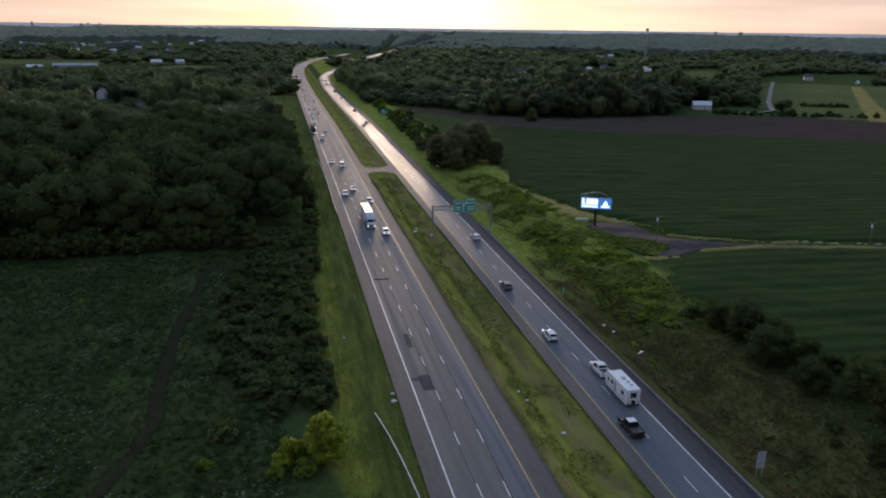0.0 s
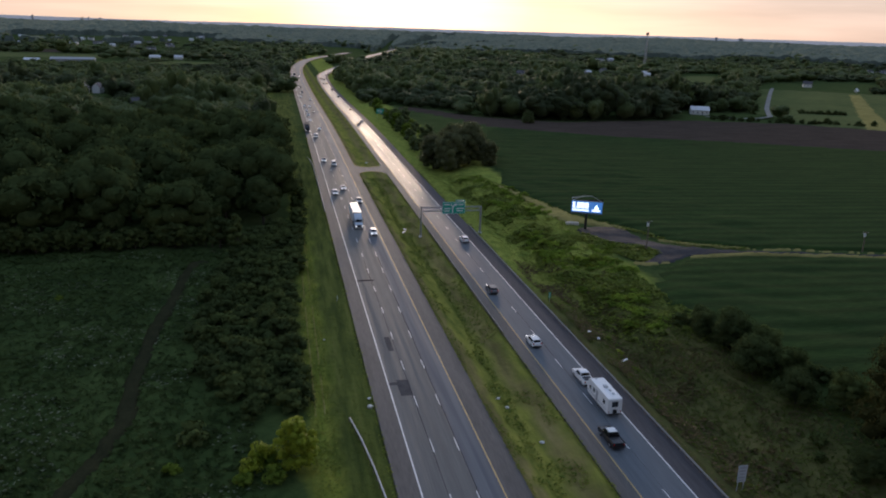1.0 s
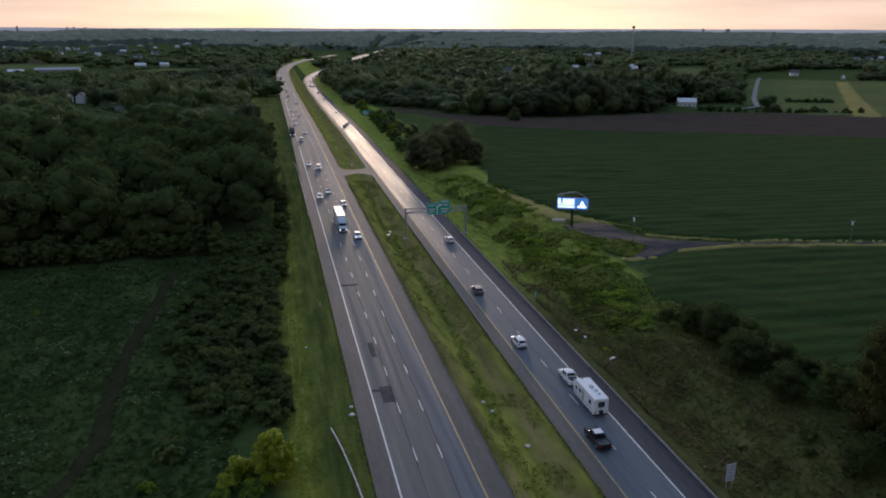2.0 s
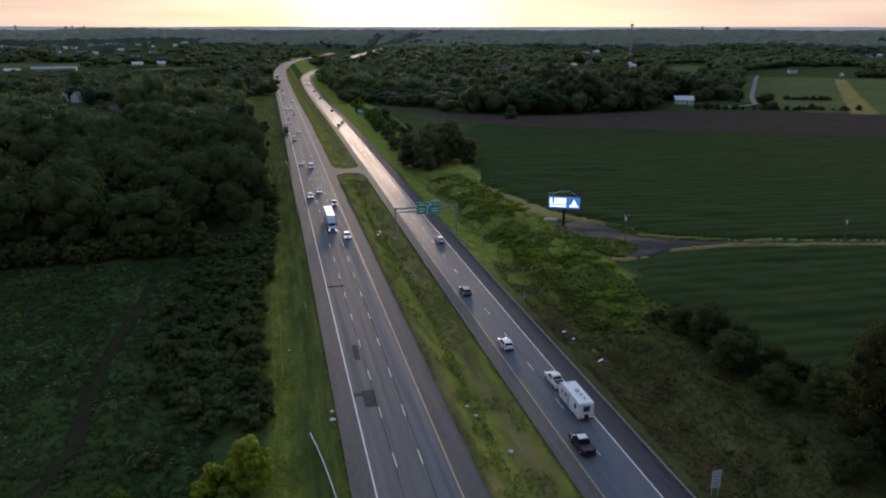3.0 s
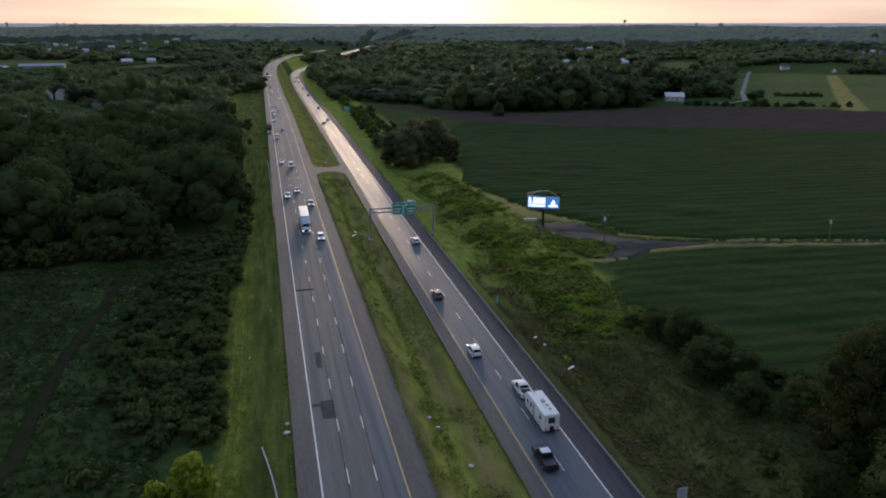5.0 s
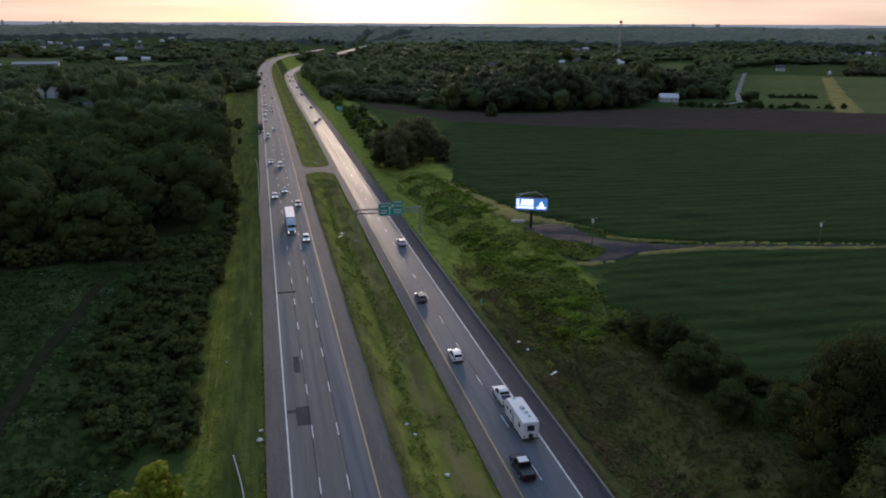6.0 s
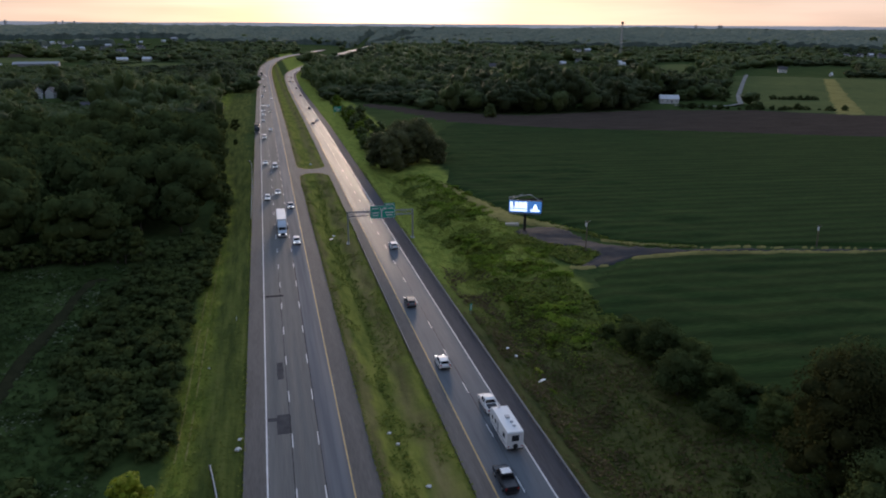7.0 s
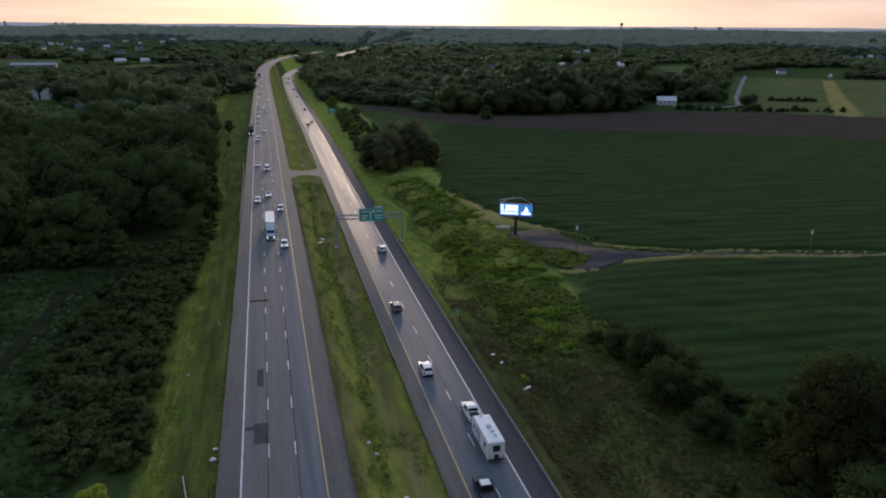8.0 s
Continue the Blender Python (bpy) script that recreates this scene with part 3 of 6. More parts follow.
SOIL = [(80, 628), (124, 535), (170, 508), (277, 533), (366, 519), (418, 481), (640, 400), (560, 300), (318, 370), (243, 404), (180, 425), (139, 452), (115, 470), (100, 520), (70, 600)]
sheet("tilled_field", SOIL, (8, 4), 0.5, M_SOIL, "bare brown tilled soil strip beyond the crop", "field", direction=ROW_DIR, rough_h=0.3)
PASTURE = [(366, 519), (390, 560), (394, 612), (507, 779), (626, 950), (752, 880), (1000, 760), (900, 400), (640, 400), (418, 481)]
sheet("pasture", PASTURE, (14, 14), 0.6, M_PASTURE, "pale green mown pasture with a tan worn strip", "field", rough_h=0.3)
sheet("pasture", [(529, 1025), (605, 1000), (753, 1258), (642, 1218)], (20, 20), 0.8, M_PASTURE, "distant pale green clearing among woods", "field")
WEST_FIELDS = [[(-560, 1395), (-325, 1400), (-300, 1500), (-360, 1560), (-600, 1570)], [(-215, 1205), (-118, 1235), (-100, 1330), (-190, 1395), (-225, 1300)]]
WEST_TILLED = [(-640, 1610), (-425, 1600), (-410, 1700), (-640, 1760)]
WEST_YARD = [(-640, 1235), (-250, 1215), (-265, 1400), (-640, 1400)]
for poly in WEST_FIELDS:
    sheet("pasture", poly, (22, 22), 1.0, M_PASTURE, "distant dull green field between dark tree lines", "field")
sheet("tilled_field", WEST_TILLED, (22, 22), 1.0, M_SOIL, "distant bare brown field behind the woods", "field")
M_TAN = mat("dry_worn_grass", (0.175, 0.152, 0.05), (0.33, 0.28, 0.1), scale=0.06, rough=0.95, fine=9, bump=0.4, depth=0.1, spec=0.0)
sheet("field_margin", [(60, 280), (62.5, 280), (67.5, 253), (71.5, 235), (73.5, 224), (80.5, 216), (84.5, 207), (82.5, 206), (79, 212), (72, 215), (67.5, 216), (65, 221), (64.4, 233), (63.5, 248)], (0.8, 0.8), 0.5, M_TAN, "tan strip of dry grass along the crop's edge", "field margin", rough_h=0.3)
sheet("field_margin", [(86, 199), (89.5, 195), (95, 188.4), (110, 183.6), (159, 171.6), (300, 145), (300, 144), (159, 170.6), (110, 182.2), (93, 187), (87.5, 194)], (0.7, 0.7), 0.5, M_TAN, "pale dry grass strip along the farm drive", "field margin", rough_h=0.2, ragged=0.6)
sheet("worn_strip", TAN_STRIP, (5, 5), 0.95, M_TAN, "tan worn strip across the mown pasture", "field", rough_h=0.2)
sheet("field_margin", [(69, 172.5), (72, 171), (80, 172.6), (89, 177), (89, 177.8), (80.5, 173.6), (73, 172.8), (70, 175)], (0.6, 0.6), 0.45, M_TAN, "pale dry grass at the pad's near edge", "field margin", rough_h=0.2, ragged=0.6)
sheet("field_margin", [(88, 176.6), (108, 176.2), (159, 166.4), (300, 140.6), (300, 142.6), (159, 168.3), (108, 178.3), (88, 178.6)], (0.7, 0.6), 0.55, M_TAN, "pale dry grass along the near side of the farm drive", "field margin", rough_h=0.2, ragged=0.5)
sheet("gravel_drive", [(67, 209), (70, 211), (79, 212.5), (82.5, 203), (84.5, 194), (92, 186), (109, 181), (159, 170.2), (300, 143.6), (300, 142.4), (159, 168), (108, 178), (89, 178.4), (81, 173.5), (73, 171.5), (72, 174), (80, 181), (77, 189), (71, 194), (67, 203)], (0.7, 0.7), 0.3, M_GRAVEL,
      "dark grey gravel pad and drive below the billboard", "drive", rough_h=0.1)
PATH = [(-40, 196), (-43.5, 194), (-44.8, 186), (-45.1, 175), (-46.1, 159), (-47.0, 148), (-47.2, 136), (-47.0, 127), (-46.4, 118), (-46.0, 111), (-47.5, 102), (-50.5, 92), (-57, 76), (-60, 70)]
sheet("footpath", [(x - 1.5, y + (1.2 if k < 2 else 0)) for k, (x, y) in enumerate(PATH)] + [(x + 1.5, y - (1.2 if k < 2 else 0)) for k, (x, y) in reversed(list(enumerate(PATH)))], (0.5, 0.7), 0.3, M_TRACK,
      "dark trodden path through rough meadow", "path", rough_h=0.15, ragged=0.6)
for x in (-16.5, -15.0):
    sheet("wheel_rut", [(x - 0.22, 108), (x - 0.22, 236), (x + 0.22, 236), (x + 0.22, 108)], (0.22, 1.5), 0.16, M_TAN, "narrow pale wheel rut worn along the verge", "path", rough_h=0.05, ragged=0.2)
LANE = [(318, 560), (330, 551), (346, 549), (366, 555), (385, 570), (404, 600), (440, 655), (523, 772), (600, 880), (650, 948)]
lv = []
for k, (x, y) in enumerate(LANE):
    n0, n1 = LANE[max(0, k - 1)], LANE[min(len(LANE) - 1, k + 1)]
    d = Vector((n1[0] - n0[0], n1[1] - n0[1])).normalized()
    lv += [(x - d.y * 2.2, y + d.x * 2.2, terrain(x, y) + 1.0), (x + d.y * 2.2, y - d.x * 2.2, terrain(x, y) + 1.0)]
tagged(new("farm_lane", mesh_from("farm_lane", lv, [(2 * k, 2 * k + 2, 2 * k + 3, 2 * k + 1) for k in range(len(LANE) - 1)], M_LANE)), "pale gravel lane leading to a farmhouse", "lane", kind="structure")

# ================= plants =================
ICO_V = np.array([(0, 0, 1), *[(0.894 * math.cos(a), 0.894 * math.sin(a), 0.447) for a in np.arange(5) * 2 * math.pi / 5],
                  *[(0.894 * math.cos(a), 0.894 * math.sin(a), -0.447) for a in (np.arange(5) + 0.5) * 2 * math.pi / 5], (0, 0, -1)])
ICO_F = np.array([(0, i + 1, (i + 1) % 5 + 1) for i in range(5)] + [(i + 1, i + 6, (i + 1) % 5 + 1) for i in range(5)]
                 + [((i + 1) % 5 + 1, i + 6, (i + 1) % 5 + 6) for i in range(5)] + [(11, (i + 1) % 5 + 6, i + 6) for i in range(5)])


def finer(v, f):
    """Each triangle in four, on the unit ball."""
    v, mid, out = [tuple(p) for p in v], {}, []

    def half(a, b):
        k = (min(a, b), max(a, b))
        if k not in mid:
            p = np.array(v[a]) + np.array(v[b])
            mid[k] = len(v)
            v.append(tuple(p / np.linalg.norm(p)))
        return mid[k]

    for a, b, c in f:
        d, e, g = half(a, b), half(b, c), half(c, a)
        out += [(a, d, g), (d, b, e), (g, e, c), (d, e, g)]
    return np.array(v), np.array(out)


BALL_V, BALL_F = finer(ICO_V, ICO_F)


def sprays(rng, centres, radii, per, size, droop=0.25, up=0.3):
    """Leaf sprays round the lobes of a crown: bent diamonds, facing mostly outward."""
    n = len(centres) * per
    d = rng.normal(size=(n, 3))
    d /= np.linalg.norm(d, axis=1)[:, None]
    d[:, 2] = np.where(d[:, 2] < -0.35, -d[:, 2], d[:, 2])
    c = np.repeat(centres, per, axis=0)
    r = np.repeat(radii, per, axis=0)
    p = c + d * r * rng.uniform(0.78, 1.12, (n, 1))
    nn = d + rng.normal(scale=0.45, size=(n, 3)) + (0, 0, up)
    nn /= np.linalg.norm(nn, axis=1)[:, None]
    t = np.cross(nn, rng.normal(size=(n, 3)))
    t /= np.linalg.norm(t, axis=1)[:, None]
    b = np.cross(nn, t)
    s = size * rng.uniform(0.6, 1.35, (n, 1))
    v = np.stack([p - t * s * 0.5, p + b * s * 0.32 + nn * s * 0.08, p + t * s * 0.55 - (0, 0, 1) * s * droop, p - b * s * 0.32 + nn * s * 0.08], 1).reshape(-1, 3)
    out = d / r
    out[:, 2] += 0.15 / r[:, 2]
    out += rng.normal(scale=0.28, size=(n, 3)) / r
    out /= np.linalg.norm(out, axis=1)[:, None]
    return v, np.arange(n * 4).reshape(n, 4)[:, ::-1], np.repeat(out, 4, axis=0)


def ball_normals(bv, r, rng):
    k = (bv + rng.normal(scale=0.22, size=bv.shape)) / r
    return k / np.linalg.norm(k, axis=1)[:, None]


def leaf_mesh(name, verts, faces, normals, material):
    """A crown whose sprays are shaded as the rounded mass they make up."""
    me = mesh_from(name, verts, faces, material, True)
    me.normals_split_custom_set_from_vertices(normals)
    return me


def crown_mesh(name, seed, lobes, per, size, material, core=0.78, ball=None, up=0.3):
    rng = np.random.default_rng(seed)
    centres, radii = np.array([l[:3] for l in lobes]), np.array([l[3:] for l in lobes])
    v, f, nn = sprays(rng, centres, radii, per, size, 0.25, up)
    faces = f.tolist()
    verts, norms = [v], [nn]
    base = len(v)
    bv, bf = ball or (ICO_V, ICO_F)
    for c, r in zip(centres, radii):
        k = bv * r * core * rng.uniform(0.8, 1.12, (len(bv), 1)) + c
        verts.append(k)
        norms.append(ball_normals(bv, r, rng))
        faces += (bf + base).tolist()
        base += len(bv)
    return leaf_mesh(name, np.concatenate(verts), faces, np.concatenate(norms), material)


def lobed(rng, h, r, count, low=0.3, flat=0.8, cone=0.0, big=(0.3, 0.5)):
    """Lobes of a crown: centre and three radii, on an uneven egg between low*h and h."""
    out = []
    for k in range(count):
        u = (k + rng.uniform(0, 1)) / count
        z = h * (low + (1 - low) * (0.1 + 0.82 * u))
        wide = r * max(0.12, (1 - cone * u)) * math.sqrt(max(0.1, 1 - (2 * u - 0.85) ** 2 * 0.72))
        a = k * 2.4 + rng.uniform(-0.5, 0.5)
        q = wide * math.sqrt(rng.uniform(0.15, 1.0)) * 0.78
        s = r * rng.uniform(*big) * (1 - 0.45 * cone * u)
        out.append((q * math.cos(a), q * math.sin(a), z, s * rng.uniform(0.9, 1.2), s * rng.uniform(0.9, 1.2), s * flat * rng.uniform(0.85, 1.15)))
    return out


def trunk_mesh(seed, h, r, low):
    rng = random.Random(seed)
    bm = bmesh.new()
    tr = 0.028 * h
    tube(bm, (0, 0, -0.6), (rng.uniform(-0.2, 0.2), rng.uniform(-0.2, 0.2), h * low), tr * 1.25, tr * 0.8, 7)
    tube(bm, (0, 0, h * low * 0.98), (rng.uniform(-0.5, 0.5), rng.uniform(-0.5, 0.5), h * 0.85), tr * 0.8, tr * 0.15, 6)
    for k in range(5):
        a = k * 2.4 + rng.uniform(-0.4, 0.4)
        z0 = h * (low * 0.75 + 0.06 * k)
        tube(bm, (0, 0, z0), (r * 0.6 * math.cos(a), r * 0.6 * math.sin(a), z0 + h * 0.22), tr * 0.45, tr * 0.1, 5)
    return bm_mesh("trunk", bm, M_BARK)


def tree(seed, h, r, material, label, count=22, per=45, size=0.75, low=0.28, cone=0.0, category="tree", group="", name="tree", flat=0.8, big=(0.3, 0.5), ball=None, core=0.78):
    rng = np.random.default_rng(seed)
    root = empty(name, label, category, group)
    part("trunk", trunk_mesh(seed, h, r, low), None, root, "rough brown bark")
    part("crown", crown_mesh("crown", seed + 1, lobed(rng, h, r, count, low, flat, cone, big), per, size, material, 0.82 if ball else core, ball), None, root)
    return root


def shrub(seed, h, r, material, label, count=8, per=38, size=0.5, name="shrub", group="", up=0.4, core=0.74, flat=0.75):
    rng = np.random.default_rng(seed)
    root = empty(name, label, "shrub", group)
    for k in range(3):
        a = k * 2.09 + seed
        bm = bmesh.new()
        tube(bm, (0.1 * math.cos(a), 0.1 * math.sin(a), -0.5), (r * 0.45 * math.cos(a), r * 0.45 * math.sin(a), h * 0.6), 0.05, 0.02, 5)
        part("stem", bm, M_BARK, root, "thin brown woody stem")
    part("foliage", crown_mesh("foliage", seed + 1, lobed(rng, h, r, count, 0.0, flat), per, size, material, core, None, up), None, root)
    return root


def plant(protos, spots, seed, grow=(0.8, 1.2), first=True):
    """The prototypes take the first spots, copies the others, each turned and sized a little differently."""
    rng = random.Random(seed)
    for k, (x, y, s) in enumerate(spots):
        z = terrain(x, y) - 0.1
        g = s * rng.uniform(*grow)
        m = Matrix.Translation((x, y, z)) @ Matrix.Rotation(rng.uniform(0, 6.283), 4, "Z")
        p = protos[k % len(protos)]
        ob = p if first and k < len(protos) else copy_thing(p, m)
        ob.matrix_basis = m @ Matrix.Diagonal((g * rng.uniform(0.9, 1.1), g * rng.uniform(0.9, 1.1), g, 1))


def grove(name, protos, spots, seed, label, category, grow=(0.8, 1.2)):
    """Plants too many to count, joined into one mesh: stems in one slot, leaves in the others."""
    rng = np.random.default_rng(seed)
    mats, verts, norms, faces, slots, base = [], [], [], [], [], 0
    for k, (x, y, s) in enumerate(spots):
        g = s * rng.uniform(*grow)
        a = rng.uniform(0, 6.283)
        c, d = math.cos(a) * g, math.sin(a) * g
        for ch in protos[k % len(protos)].children:
            me = ch.data
            if me.materials[0] not in mats:
                mats.append(me.materials[0])
            co = np.empty(len(me.vertices) * 3)
            me.vertices.foreach_get("co", co)
            co = co.reshape(-1, 3)
            verts.append(np.stack([co[:, 0] * c - co[:, 1] * d + x, co[:, 0] * d + co[:, 1] * c + y, co[:, 2] * g + terrain(x, y) - 0.1], 1))
            nn = np.empty(len(me.loops) * 3)
            me.corner_normals.foreach_get("vector", nn)
            vi = np.empty(len(me.loops), int)
            me.loops.foreach_get("vertex_index", vi)
            nv_ = np.zeros((len(co), 3))
            nv_[vi] = nn.reshape(-1, 3)
            norms.append(np.stack([(nv_[:, 0] * c - nv_[:, 1] * d) / g, (nv_[:, 0] * d + nv_[:, 1] * c) / g, nv_[:, 2]], 1))
            faces += [tuple(i + base for i in p.vertices) for p in me.polygons]
            slots += [mats.index(me.materials[0])] * len(me.polygons)
            base += len(co)
    me = leaf_mesh(name, np.concatenate(verts), faces, np.concatenate(norms), mats[0])
    for m in mats[1:]:
        me.materials.append(m)
    me.polygons.foreach_set("material_index", slots)
    return tagged(new(name, me), label, category, kind="stuff")


def scatter(poly, spacing, seed, keep=None):
    rng = random.Random(seed)
    xs, ys = [p[0] for p in poly], [p[1] for p in poly]
    out, y, row = [], min(ys), 0
    while y < max(ys):
        x = min(xs) + (row % 2) * spacing / 2
        while x < max(xs):
            px, py = x + rng.uniform(-0.38, 0.38) * spacing, y + rng.uniform(-0.38, 0.38) * spacing
            if inside(px, py, poly) and (keep is None or keep(px, py)):
                out.append((px, py))
            x += spacing
        y += spacing * 0.87
        row += 1
    rng.shuffle(out)
    return out


FOREST = [(-21, 250), (-23, 295), (-27, 390), (-29, 400), (-235, 400), (-215, 330), (-160, 216), (-103, 214), (-72, 213), (-38, 213), (-26, 226)]
forest_kinds = [tree(100 + k, h, r, m, "tall broadleaf tree in dense dark woodland", group="woodland trees", count=n, per=74, size=1.15, big=(0.42, 0.62), ball=(BALL_V, BALL_F))
                for k, (h, r, m, n) in enumerate([(16, 7.4, M_LEAF, 13), (14.5, 6.6, M_LEAF_B, 11), (18.5, 8.2, M_LEAF, 14), (12, 6.2, M_LEAF_B, 10), (16, 7.0, M_LEAF, 12)])]
forest = sorted(((x, y, 1.0) for x, y in scatter(FOREST, 11.8, 5)), key=lambda p: p[1] - 0.25 * p[0])
plant(forest_kinds, forest[:125], 11, (0.75, 1.25))
grove("woodland", forest_kinds, forest[125:], 12, "dense dark broadleaf woodland beyond the front trees", "woods", (0.75, 1.25))

edge_kinds = [tree(140 + k, h, r, m, "small young tree at the wood's edge", group="wood edge trees", count=14, per=34, size=0.7, low=0.12, category="tree")
              for k, (h, r, m) in enumerate([(7, 3.2, M_LEAF_B), (6, 2.8, M_LEAF_B), (8.5, 3.4, M_LEAF)])]
edge_spots = []
erng = random.Random(77)
for k in range(34):
    u = k / 33
    edge_spots.append((-104 + 68 * u, 209 + erng.uniform(-2, 4), erng.uniform(0.7, 1.1)))
for k in range(24):
    y = 232 + k * 9
    edge_spots.append((-15.5 - (y - 250) * 0.055 + erng.uniform(-2.5, 1), y, erng.uniform(0.6, 1.1)))
edge_spots += [(-33, 470, 0.8), (-17.5, 455, 0.75), (-30, 520, 0.9), (-16, 400, 0.5), (-26, 490, 0.6)]
plant(edge_kinds, edge_spots, 12, (0.8, 1.2))
plant([shrub(157, 3.0, 2.2, M_LEAF_Y, "low yellow-green bush beside a bright bushy tree", count=12, per=90, size=0.38, core=0.4), shrub(158, 2.4, 1.8, M_LEAF_S, "low green bush beside a bright bushy tree", count=10, per=80, size=0.38, core=0.4)], [(-24.6, 96.5, 1.0), (-22.8, 91.5, 1.0), (-26.5, 93.5, 0.8)], 3, (1, 1))
plant([tree(150, 11, 3.0, M_LEAF_B, "slender pale green poplar at the meadow's edge", count=14, per=70, size=0.5, low=0.1, cone=0.75)], [(-33, 199, 1.15)], 3, (1, 1))
plant([tree(155, 7.4, 3.6, M_LEAF_Y, "bright yellow-green bushy tree beside the highway verge", count=44, per=120, size=0.42, low=0.02, big=(0.14, 0.3), core=0.3)], [(-20.0, 95.0, 1.0)], 3, (1, 1))

clump_kinds = [tree(160 + k, h, r, M_LEAF_C, "dark rounded field tree in a dense clump", group="clump beside the highway", count=32, per=95, size=0.85, low=0.0, core=0.72)
               for k, (h, r) in enumerate([(17.5, 7.5), (19, 8.0), (15, 6.5), (18, 7.2)])]
plant(clump_kinds, [(52, 320, 1.0), (62, 326, 1.03), (70, 321, 0.72), (57, 336, 1.0), (67, 338, 0.9), (47, 332, 0.8)], 13, (0.95, 1.02))
plant([tree(176, 9.5, 5.2, M_LEAF_O, "round grey-green tree alone at the crop's far edge", count=20, per=60, size=0.8, low=0.02, cone=0.5)], [(144.8, 494, 1.0)], 4, (1, 1))
strip_trees = [(45 + 3 * erng.random() + (y - 345) * 0.02, y, erng.uniform(0.55, 1.1)) for y in range(345, 620, 11)] + [(52 + 7 * erng.random(), y, erng.uniform(0.7, 1.3)) for y in range(346, 480, 12)]
plant([tree(170 + k, 9, 3.8, m, "young roadside tree along the highway verge", group="roadside trees", count=14, per=44, size=0.65, low=0.1) for k, m in enumerate([M_LEAF_O, M_LEAF_S, M_LEAF_F])], strip_trees, 14)

right_kinds = [tree(180 + k, h, r, m, "leafy tree on the bank beside the crop field", group="bank trees", count=26, per=240, size=0.36, low=0.08, core=0.6)
               for k, (h, r, m) in enumerate([(8.5, 4.4, M_LEAF), (7.2, 4.0, M_LEAF), (9, 4.6, M_LEAF_B)])]
plant(right_kinds, [(63.4, 119, 0.85), (61.0, 108, 0.9), (66.5, 113, 0.7), (61.2, 125, 0.62), (62, 97, 0.75), (66, 104, 0.65), (64, 131, 0.5), (70, 118, 0.5), (68, 93, 0.65), (58, 76, 0.6)], 15, (0.95, 1.08))
corner_kinds = [tree(190 + k, h, r, m, "tall dark broadleaf tree with a russet tinge above the lower bank", group="tall bank trees", count=34, per=300, size=0.42, low=0.1, core=0.62)
                for k, (h, r, m) in enumerate([(18.5, 7.0, M_LEAF_R), (16.5, 6.5, M_LEAF), (15, 6.0, M_LEAF_R)])]
plant(corner_kinds, [(66, 79, 1.0), (75, 86, 0.98), (72, 70, 1.0), (84, 80, 1.0), (62, 66, 0.85)], 16, (0.97, 1.05))

LEFT_BRUSH = [(-17.5, 111), (-18, 140), (-18.3, 176), (-15, 214), (-15, 230), (-27, 226), (-33, 206), (-36, 188), (-37.8, 167), (-39.5, 146), (-36.5, 124), (-27.5, 109)]
brush_kinds = [shrub(200 + k, h, r, m, "dense rounded shrub in a thicket beside the verge", group="thicket shrubs", count=n, per=38, size=0.55)
               for k, (h, r, m, n) in enumerate([(3.2, 2.5, M_LEAF_B, 9), (2.6, 2.2, M_LEAF, 8), (3.9, 2.8, M_LEAF, 10), (2.8, 2.3, M_LEAF_B, 8)])]
thicket = sorted(((x, y, 1.0) for x, y in scatter(LEFT_BRUSH, 3.3, 6)), key=lambda p: p[1])
plant(brush_kinds, thicket[:100], 16, (0.6, 1.25))
grove("thicket", brush_kinds, thicket[100:], 17, "dense shrub thicket beside the grassy verge", "thicket", (0.6, 1.25))

RIGHT_BRUSH = [(42, 90), (41.5, 150), (41, 220), (41, 300), (58, 296), (66, 262), (68, 232), (64, 212), (66, 200), (72, 186), (68, 172), (63, 156), (62, 140), (65, 130), (66, 96), (48, 92)]
scrub_kinds = [shrub(240 + k, h, r, m, "low scrubby bush on the grassy bank", group="bank bushes", count=n, per=34, size=0.5, up=2.4, core=0.3, flat=0.36)
               for k, (h, r, m, n) in enumerate([(0.8, 2.0, M_LEAF_G, 7), (0.6, 1.9, M_LEAF_G, 6), (1.3, 1.7, M_LEAF_S, 7), (0.9, 1.3, M_LEAF_Y, 6)])]
dense = lambda x, y: noise.noise((x * 0.09, y * 0.07, 5)) + 0.35 * noise.noise((x * 0.3, y * 0.3, 1)) > ((0.07 if x > 49 else 9) if y > 134 else 0.2)
scrub = [(x, y, 1.0) for x, y in scatter(RIGHT_BRUSH, 2.8, 8, dense)]
yk = [s for i, s in enumerate(scrub) if i % 19 == 3]
near_kinds = [shrub(250 + k, h, r, m, "dark low bush on the rough lower bank", group="lower bank bushes", count=n, per=40, size=0.45, up=1.2, core=0.5, flat=0.5)
              for k, (h, r, m, n) in enumerate([(0.9, 1.7, M_LEAF_B, 7), (0.7, 1.9, M_LEAF_S, 6), (1.3, 1.6, M_LEAF_B, 8)])]
near_scrub = [s for i, s in enumerate(scrub) if i % 19 != 3 and s[1] < 134]
plant(near_kinds, near_scrub, 27, (0.35, 0.8))
low_scrub = sorted((s for i, s in enumerate(scrub) if i % 19 != 3 and s[1] >= 134), key=lambda p: p[1])
plant([scrub_kinds[0], scrub_kinds[1], scrub_kinds[2]], low_scrub[:40], 17, (0.45, 1.2))
grove("scrub", [scrub_kinds[0], scrub_kinds[1], scrub_kinds[0], scrub_kinds[1], scrub_kinds[2]], low_scrub[40:], 18, "low scrub covering the grassy bank", "scrub", (0.45, 1.25))
plant(scrub_kinds[3:], yk, 18, (0.4, 0.9))
